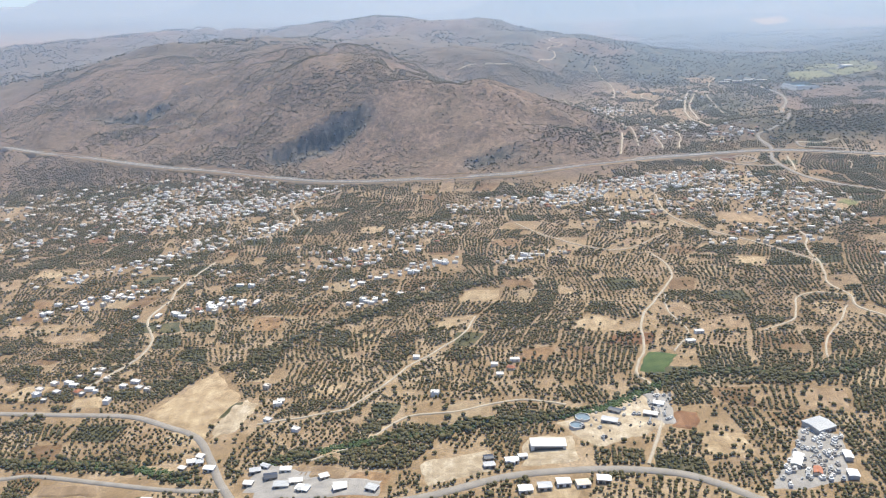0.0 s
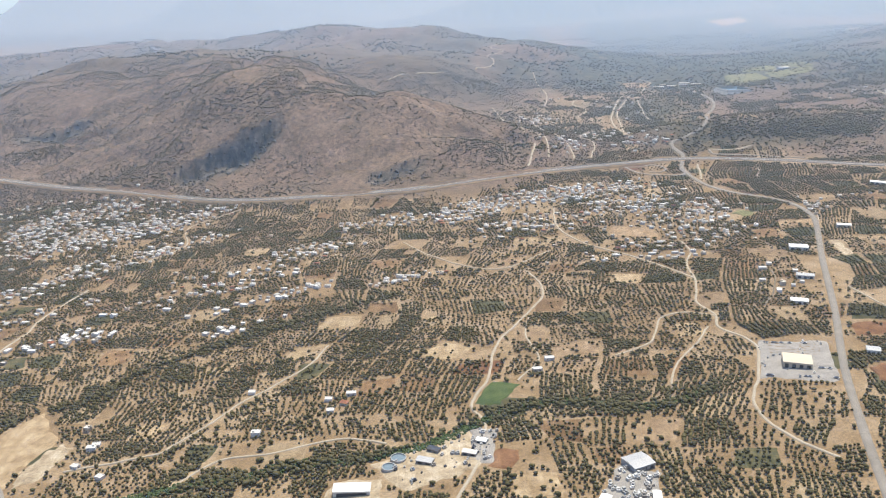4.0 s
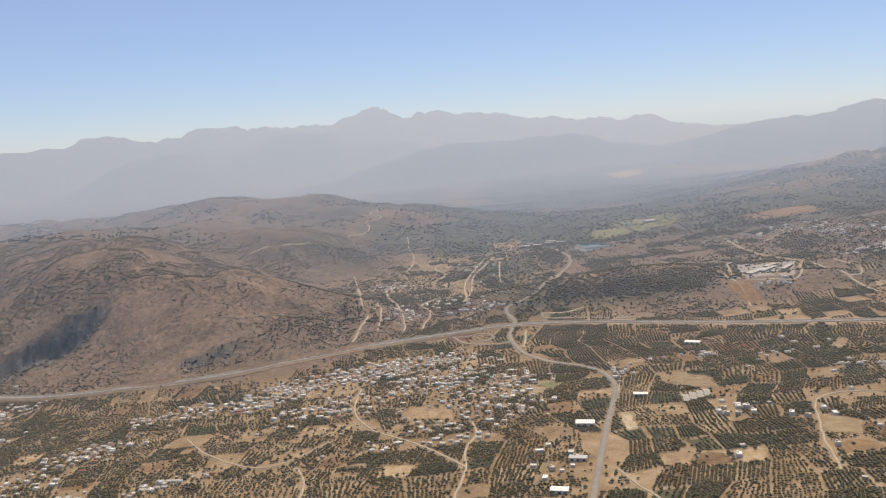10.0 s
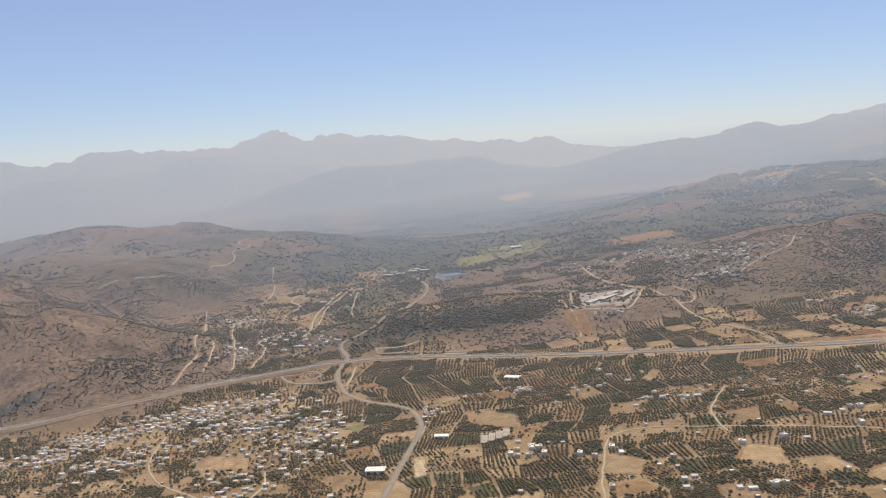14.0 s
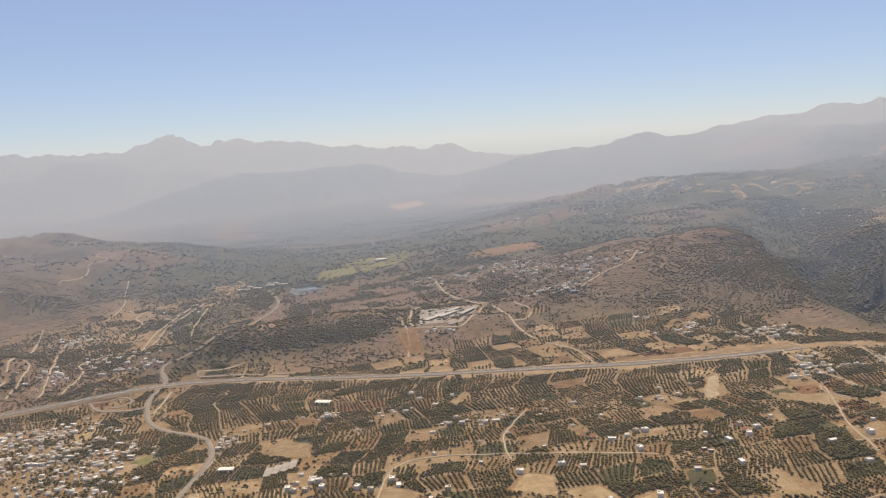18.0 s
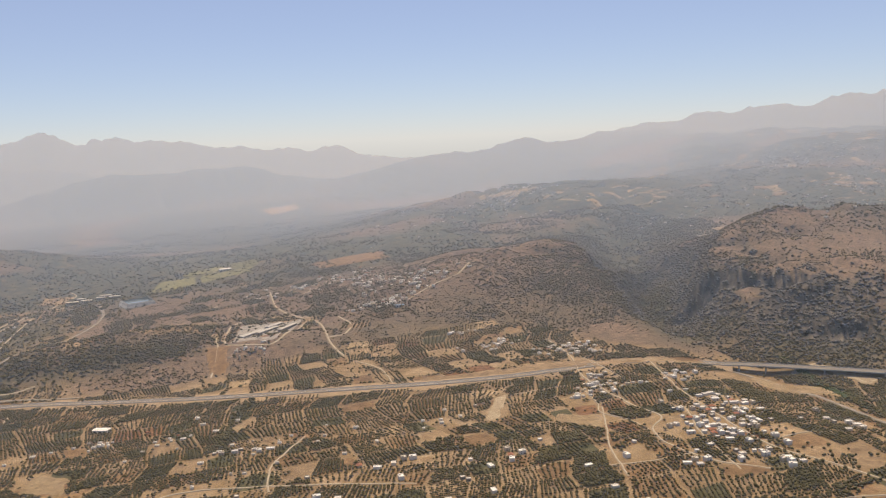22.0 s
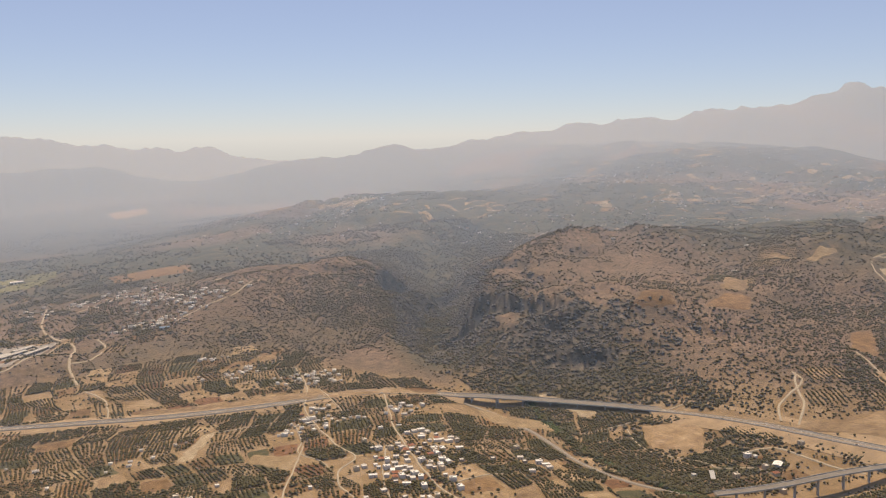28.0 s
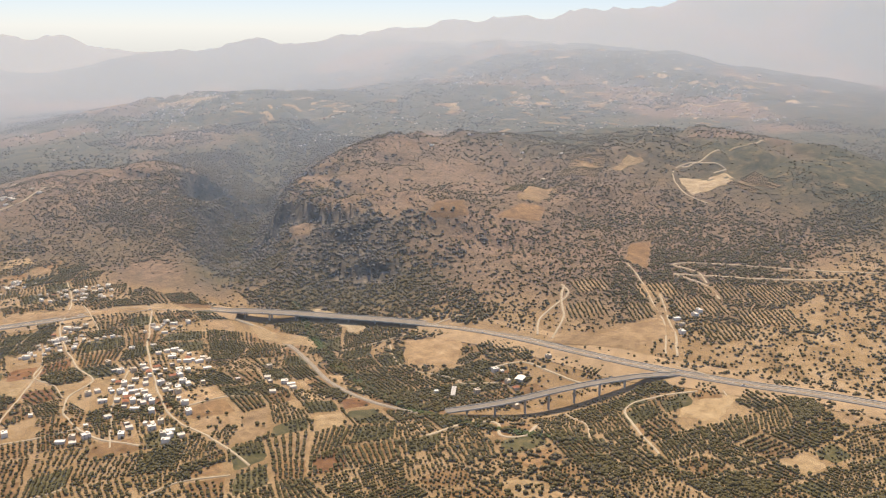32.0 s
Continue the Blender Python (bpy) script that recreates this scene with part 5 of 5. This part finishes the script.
for j in range(NY):
    for i in range(NX):
        q = [np.array((FX[b, a], FY[b, a])) for a, b in ((i, j), (i + 1, j), (i + 1, j + 1), (i, j + 1))]
        mid = sum(q) / 4
        if mid[1] < 40 or mid[0] < -560 or mid[0] > 1460 or float(rise_of(*mid)) > 7 or float(foothill(*mid)) > 0.4 or (mid[0] > 935 and mid[1] > float(np.interp(mid[0], [935, 1036, 1090, 1142, 1400], [615, 500, 368, 252, 100]))) or blocked[spot(*mid)] and G.random() < 0.6:
            continue
        north = float(beyond_road(*mid))
        if 300 < mid[0] < 960 and (north > 14 and float(past_groves(*mid)) > (4 if mid[0] > 430 else 60) or north > 14 and G.random() < 0.08):
            continue
        east = float(smooth(150, 420, mid[0]))
        bare = G.random() < 0.08 + 0.04 * east
        if bare:
            kind_of = G.choice(5, p=[0.24, 0.36, 0.28, 0.06, 0.06])
        else:
            kind_of = G.choice(5, p=[0.22, 0.42, 0.2, 0.02, 0.14] if east < 0.5 else [0.05, 0.2, 0.42, 0.05, 0.28])
        shrink = 0.035
        cs = [p + (mid - p) * shrink for p in q]
        if bare or G.random() < 0.3 + 0.35 * east:
            patch("field", cs, M_FIELDS[kind_of], FARM[kind_of], "field", 0.22, 5, 4.5)
        a, b, c, d = cs
        lu, lv = np.linalg.norm(b - a), np.linalg.norm(d - a)
        if bare:
            n = int(G.integers(0, 26))
            e = G.random(n)
            pts = np.where((G.random(n) < 0.5)[:, None], a + (b - a) * e[:, None], a + (d - a) * e[:, None]) + G.normal(0, 0.8, (n, 2))
            grow(pts[:, 0], pts[:, 1], G.uniform(0.7, 1.4, n))
            continue
        style = G.random() - 0.04 * east
        if style < 0.06:      # crowns that close over the ground
            row, gap, jit, fill = G.uniform(1.7, 2.0), G.uniform(1.5, 1.75), 0.25, 1.18
        elif style < 0.5:   # crowns that touch along the row
            row, gap, jit, fill = G.uniform(2.15, 2.9), G.uniform(1.1, 1.4), 0.14, 1.06
        else:
            row, gap, jit, fill = G.uniform(2.3, 3.1), G.uniform(1.8, 2.4), 0.24, 1.05
        if G.random() < 0.12:
            row, gap = gap, row
        us, vs = np.arange(0.8, lu - 0.5, row) / lu, np.arange(0.8, lv - 0.5, gap) / lv
        u, v = (t.ravel()[:, None] for t in np.meshgrid(us, vs))
        pts = (a * (1 - u) + b * u) * (1 - v) + (d * (1 - u) + c * u) * v
        pts = pts + G.normal(0, jit + 0.2 * (1 - east), pts.shape)
        keep = G.random(len(pts)) < G.uniform(0.8, 0.99)
        keep &= vnoise(pts[:, 0], pts[:, 1], 22 - 9 * (1 - east), 60) > 0.1 + 0.05 * (1 - east)
        pts = pts[keep]
        size = fill * G.uniform(0.85, 1.08) * (1 + 0.05 * east)
        grow(pts[:, 0], pts[:, 1], size * G.uniform(0.55, 1.0, len(pts)))
# narrow farm tracks along parcel edges
for _ in range(30):
    i, j, n = int(G.integers(2, NX - 8)), int(G.integers(1, NY - 6)), int(G.integers(3, 6))
    pts = [(FX[j + k, i], FY[j + k, i]) for k in range(n)] if G.random() < 0.6 else [(FX[j, i + k], FY[j, i + k]) for k in range(n)]
    if all(240 < b < 880 and float(rise_of(a, b)) < 7 for a, b in pts):
        lane("farm_track", pts, 0.8, M_TRACK, "narrow dusty farm track along a field edge", 1.0, 0.4)
# groves in the side valley beyond the highway
for _ in range(150):
    cx, cy = G.uniform(190, 760), G.uniform(905, 1330)
    if float(rise_of(cx, cy)) > 30 or (float(rise_of(cx, cy)) > 14 and G.random() < 0.6):
        continue
    w, h, turn = G.uniform(14, 30), G.uniform(16, 40), G.uniform(-0.5, 0.5)
    c, s = math.cos(turn), math.sin(turn)
    if G.random() < 0.5:
        k = G.choice(5, p=[0.2, 0.4, 0.25, 0.05, 0.1])
        patch("field", [(cx + u * c - v * s, cy + u * s + v * c) for u, v in ((-w / 2, -h / 2), (w / 2, -h / 2), (w / 2, h / 2), (-w / 2, h / 2))], M_FIELDS[k], FARM[k], "field", 0.5, 5, 6.0)
    u, v = np.meshgrid(np.arange(-w / 2, w / 2, G.uniform(3, 4.2)), np.arange(-h / 2, h / 2, G.uniform(2.4, 3.4)))
    u, v = u.ravel() + G.normal(0, 0.4, u.size), v.ravel() + G.normal(0, 0.4, u.size)
    keep = G.random(u.size) < 0.85
    grow((cx + u * c - v * s)[keep], (cy + u * s + v * c)[keep], G.uniform(0.8, 1.4, u.size)[keep])
p = np.column_stack([G.uniform(170, 800, 9000), G.uniform(900, 1420, 9000)])
p = p[(fbm(p[:, 0], p[:, 1], 60, 3, 44) > 0.47) & (rise_of(p[:, 0], p[:, 1]) < 40)]
grow(p[:, 0], p[:, 1], G.uniform(0.7, 1.7, len(p)))
# orchards stepped up the slope above the highway
orchards = []
for cx, cy, w, h, turn in ((1130, 430, 30, 22, -0.5), (1165, 400, 30, 26, -0.5), (1200, 385, 34, 30, -0.5), (1195, 420, 30, 24, -0.5), (1235, 395, 30, 26, -0.5), (1265, 370, 34, 30, -0.5),
                           (1160, 455, 26, 20, -0.4), (1225, 345, 40, 26, -0.6), (1180, 345, 30, 26, -0.6), (1286, 667, 70, 46, 0.5), (1382, 697, 60, 44, 0.5), (1500, 560, 60, 40, 0)):
    c, s = math.cos(turn), math.sin(turn)
    patch("field", [(cx + u * c - v * s, cy + u * s + v * c) for u, v in ((-w / 2, -h / 2), (w / 2, -h / 2), (w / 2, h / 2), (-w / 2, h / 2))], M_FIELDS[1], FARM[1], "field", 0.5, 6, 4.0)
    orchards.append([(cx + u * c - v * s, cy + u * s + v * c) for u, v in ((-w / 2, -h / 2), (w / 2, -h / 2), (w / 2, h / 2), (-w / 2, h / 2))])
    u, v = np.meshgrid(np.arange(-w / 2, w / 2, 3.2), np.arange(-h / 2, h / 2, 2.1))
    u, v = u.ravel() + G.normal(0, 0.25, u.size), v.ravel() + G.normal(0, 0.25, u.size)
    grow(cx + u * c - v * s, cy + u * s + v * c, G.uniform(0.7, 1.1, u.size))
# rank growth along the streams and roads, and trees among the houses
for s in STREAMS:
    line = curve(s, 1.2)
    for _ in range(3):
        p = line[:, :2] + G.normal(0, 3.0, line[:, :2].shape)
        grow(p[:, 0], p[:, 1], G.uniform(0.5, 1.6, len(p)))
near = G.integers(0, len(built), 11000)
p = np.array(built)[near] + G.normal(0, 8.5, (11000, 2))
grow(p[:, 0], p[:, 1], G.uniform(0.6, 1.35, len(p)))
p = np.column_stack([G.uniform(-560, 1250, 34000), G.uniform(236, 900, 34000)])
p = p[fbm(p[:, 0], p[:, 1], 40, 3, 46) > 0.43 + 0.09 * smooth(250, 500, p[:, 0])]
p = p[(rise_of(p[:, 0], p[:, 1]) < 10) & (foothill(p[:, 0], p[:, 1]) < 0.3)]
grow(p[:, 0], p[:, 1], G.uniform(0.5, 1.3, len(p)))

BALL = bmesh.new()
bmesh.ops.create_icosphere(BALL, subdivisions=1, radius=1.0)
BALL.verts.ensure_lookup_table()
BALL_V = np.array([v.co[:] for v in BALL.verts])
BALL_F = np.array([[v.index for v in f.verts] for f in BALL.faces])
BALL.free()
OCT_V = np.array([(1, 0, 0), (0, 1, 0), (-1, 0, 0), (0, -1, 0), (0, 0, 1), (0, 0, -0.3)], float)
OCT_F = np.array([(0, 1, 4), (1, 2, 4), (2, 3, 4), (3, 0, 4), (1, 0, 5), (2, 1, 5), (3, 2, 5), (0, 3, 5)])


def crowns(name, x, y, r, shape_v, shape_f, material, label, flat=0.8, lift=0.45):
    """Many small crowns, each knocked out of round, as one mesh."""
    n, k = len(x), len(shape_v)
    knock = G.uniform(0.68, 1.25, (n, k, 1))
    turn = G.uniform(0, 6.283, n)
    c, s = np.cos(turn)[:, None], np.sin(turn)[:, None]
    vx, vy, vz = shape_v[:, 0], shape_v[:, 1], shape_v[:, 2]
    wide = G.uniform(0.85, 1.2, (n, 1))
    p = np.stack([(vx * c - vy * s) * wide, vx * s + vy * c, np.broadcast_to(vz * flat, (n, k))], -1) * knock * r[:, None, None]
    p[..., 0] += x[:, None]
    p[..., 1] += y[:, None]
    p[..., 2] += (height(x, y) + r * (flat * 0.9 * lift + 0.25))[:, None]
    f = (shape_f[None] + (np.arange(n) * k)[:, None, None]).reshape(-1, 3)
    ob = new(name, mesh_from(name, p.reshape(-1, 3), f, material))
    return tagged(ob, label, "trees", kind="stuff")


tx, ty, tr = np.concatenate(tree_x), np.concatenate(tree_y), np.concatenate(tree_r)
ok = ~blocked[spot(tx, ty)]
tx, ty, tr = tx[ok], ty[ok], tr[ok]
close = ty < 440
crowns("olive_trees", tx[close], ty[close], tr[close], BALL_V, BALL_F, M_OLIVE, "dark grey-green olive trees in planted rows", 0.85, 1.0)
crowns("olive_trees", tx[~close], ty[~close], tr[~close] * 1.2, OCT_V, OCT_F, M_OLIVE, "dark olive groves towards the hills", 0.95, 0.5)

for quad in orchards:
    clear(quad)

# fresh growth in the damp stream beds
rx, ry = [], []
for s in STREAMS[1:2] + STREAMS[3:]:
    line = curve(s, 0.8)
    for _ in range(9):
        q = line[:, :2] + G.normal(0, 1.7, line[:, :2].shape)
        rx.append(q[:, 0]), ry.append(q[:, 1])
rx, ry = np.concatenate(rx), np.concatenate(ry)
crowns("stream_reeds", rx, ry, G.uniform(0.5, 1.2, len(rx)), OCT_V, OCT_F, M_REED, "fresh green reeds along the stream bed", 0.7, 0.3)


# scrub on the hills: thick in hollows, thin on the crests
def scatter(n, x0, x1, y0, y1):
    return G.uniform(x0, x1, n), G.uniform(y0, y1, n)


def bushes(n, box, size, least, name, label, thick=1.0, seed=70):
    x, y = scatter(n, *box)
    lo = rise_of(x, y)
    d = fbm(x, y, 70, 4, seed)
    gap, along = line_gap(x, y, GORGE)
    near_gorge = np.exp(-(gap / 75) ** 2) * (along > 0.1) * (1 - smooth(48, 66, height(x, y)))
    keep = (lo > least) & (G.random(n) < np.clip((d - 0.36) * 3.2 * thick + near_gorge * (0.25 + 0.9 * vnoise(x, y, 38, 77)), 0.04, 1)) & ~(blocked[spot(x, y)] & (y < 1200))
    keep[keep] = G.random(int(keep.sum())) > 0.74 * cover_of(x[keep], y[keep])[1]
    keep[keep] = G.random(int(keep.sum())) > 0.25 * foothill(x[keep], y[keep])
    x, y = x[keep], y[keep]
    crowns(name, x, y, G.uniform(*size, len(x)) * (0.7 + 0.6 * d[keep]), OCT_V, OCT_F, M_SCRUB, label, 0.85, 0.2)


bushes(90000, (-800, 330, 820, 1500), (0.5, 1.4), 3, "hill_scrub", "low dark scrub on the brown hillside")
bushes(80000, (900, 1560, 330, 1000), (0.5, 1.5), 7, "hill_scrub", "dark round bushes on the gorge hills", 0.55)
bushes(40000, (380, 1250, 880, 1300), (0.5, 1.5), 7, "hill_scrub", "dark bushes on the low brown hills", 0.75)
bushes(6000, (1050, 1420, 430, 760), (0.7, 1.7), 5, "hill_scrub", "dark round bushes dotting the gorge hill", 0.7, 107)
bushes(3600, (985, 1110, 560, 850), (0.8, 2.0), -50, "hill_scrub", "dark trees clinging to the cliff", 1.5, 108)
bushes(12000, (1040, 1440, 900, 1500), (1.0, 2.6), -50, "hill_scrub", "dark woods filling the upper gorge", 1.5, 109)
bushes(9000, (815, 1040, 770, 1110), (0.5, 1.4), -50, "hill_scrub", "scattered bushes on the bare spur", 0.7, 112)
bushes(9000, (985, 1200, 740, 1240), (0.8, 2.0), -50, "hill_scrub", "dark woods on the gorge floor", 0.3, 114)
bushes(8000, (470, 880, 840, 1010), (0.5, 1.4), -50, "hill_scrub", "scattered bushes on the dry ground above the groves", 0.8, 113)
bushes(3000, (815, 1020, 610, 855), (0.5, 1.4), -50, "hill_scrub", "scattered bushes on the bare foothill", 0.75, 111)
bushes(5000, (960, 1090, 470, 650), (0.6, 1.9), -50, "hill_scrub", "dark thicket at the foot of the gorge", 1.6, 96)
bushes(6000, (930, 1300, 240, 460), (0.6, 2.0), -5, "stream_scrub", "dark scrub round the stream and ramps", 1.0, 95)
bushes(26000, (1300, 2300, 420, 1300), (0.9, 2.2), -50, "far_woods", "dark olive woods behind the gorge hill", 1.1, 93)
bushes(30000, (300, 2300, 1250, 2500), (1.2, 2.8), -50, "far_woods", "dark olive woods on the far plateau", 1.0, 90)
bushes(16000, (-1100, 400, 1500, 2300), (1.4, 3.2), 12, "far_woods", "dark scrub on the long far ridge", 0.9, 91)
bushes(26000, (1130, 1800, 40, 480), (0.5, 1.7), -50, "hill_scrub", "dark bushes on the dry slopes by the highway", 1.15, 97)
bushes(12000, (1070, 1330, 350, 540), (0.4, 1.4), -50, "hill_scrub", "dark bushes on the dry slopes by the highway", 1.0, 101)
bushes(9000, (110, 560, 880, 1260), (0.4, 1.3), -50, "hill_scrub", "low dark scrub on the dry valley floor", 0.9, 99)
bushes(60000, (-620, 280, 840, 1400), (0.5, 1.1), 5, "hill_scrub", "low dark scrub on the brown hillside", 1.2, 103)
bushes(9000, (-700, 1130, 60, 270), (0.5, 1.6), -50, "plain_scrub", "scattered olive trees and bushes on the near plain", 0.7, 98)
# crags and boulders on the gorge walls and rock steps
x, y = scatter(50000, 900, 1300, 560, 1120)
_, rock_w, _ = cover_of(x, y)
keep = G.random(50000) < rock_w * 0.6 * (0.35 + 1.3 * vnoise(x, y, 14, 88))
x, y = x[keep], y[keep]
crags = crowns("gorge_crags", x, y, G.uniform(0.6, 2.7, len(x)), OCT_V, OCT_F, M_CRAG, "grey weathered crags on the gorge walls", 0.9, 0.0)
crags["category"] = "rocks"
x, y = scatter(26000, -520, 130, 830, 1260)
face = scarps(x, y)[1]
keep = G.random(26000) < face * 0.5
x, y = x[keep], y[keep]
crags = crowns("scarp_crags", x, y, G.uniform(0.6, 2.0, len(x)), OCT_V, OCT_F, M_CRAG, "dark crags of a rock step on the hill", 1.3, 0.1)
crags["category"] = "rocks"
x, y = G.normal(470, 55, 1000), G.normal(938, 13, 1000)
crowns("grove", x, y, G.uniform(1.0, 2.3, 1000), OCT_V, OCT_F, M_SCRUB, "dark evergreen grove on the low hill", 0.8, 0.2)

# small pale fields and clearings on the far plateau
for _ in range(260):
    cx, cy = G.uniform(1150, 2700), G.uniform(1050, 2400)
    if float(line_gap(np.array(cx), np.array(cy), GORGE)[0]) < 110:
        continue
    w, h, turn = G.uniform(5, 30), G.uniform(8, 55), G.uniform(-1.2, 1.2)
    c, s = math.cos(turn), math.sin(turn)
    k = G.choice(4, p=[0.45, 0.3, 0.1, 0.15])
    patch("field", [(cx + u * c - v * s, cy + u * s + v * c) for u, v in ((-w / 2, -h / 2), (w / 2, -h / 2), (w / 2, h / 2), (-w / 2, h / 2))], (M_FIELDS[0], M_FIELDS[1], M_EARTH, M_FIELDS[4])[k],
          "small dry field on the far plateau", "field", 1.6, 4, 10.0)
# terraced plots and pale walls of the villages up there
for cx, cy, rx_, ry_, n in ((1315, 1765, 40, 60, 26), (2120, 1300, 200, 90, 46), (2250, 1160, 160, 80, 34), (2430, 1300, 160, 90, 26), (1950, 1400, 160, 90, 24), (1520, 1590, 40, 40, 6)):
    for _ in range(n):
        px, py, turn = cx + G.normal(0, rx_ * 0.6), cy + G.normal(0, ry_ * 0.6), G.uniform(-0.9, 0.5)
        w, h, c, s = G.uniform(14, 46), G.uniform(3, 8), math.cos(turn), math.sin(turn)
        patch("terrace_plot", [(px + u * c - v * s, py + u * s + v * c) for u, v in ((-w / 2, -h / 2), (w / 2, -h / 2), (w / 2, h / 2), (-w / 2, h / 2))], M_EARTH if G.random() < 0.6 else M_FIELDS[0],
              "narrow pale terrace plot on the far plateau", "field", 1.8, 4, 6.0)
# water far down the valley, its brightness painted as a near-white base colour
patch("lake", [(2350, 4150), (2650, 4020), (2700, 4090), (2420, 4230)], M_FAR_SHINE, "far lake with its shine put into a pale colour", "lake", 2.0, 4, 20)
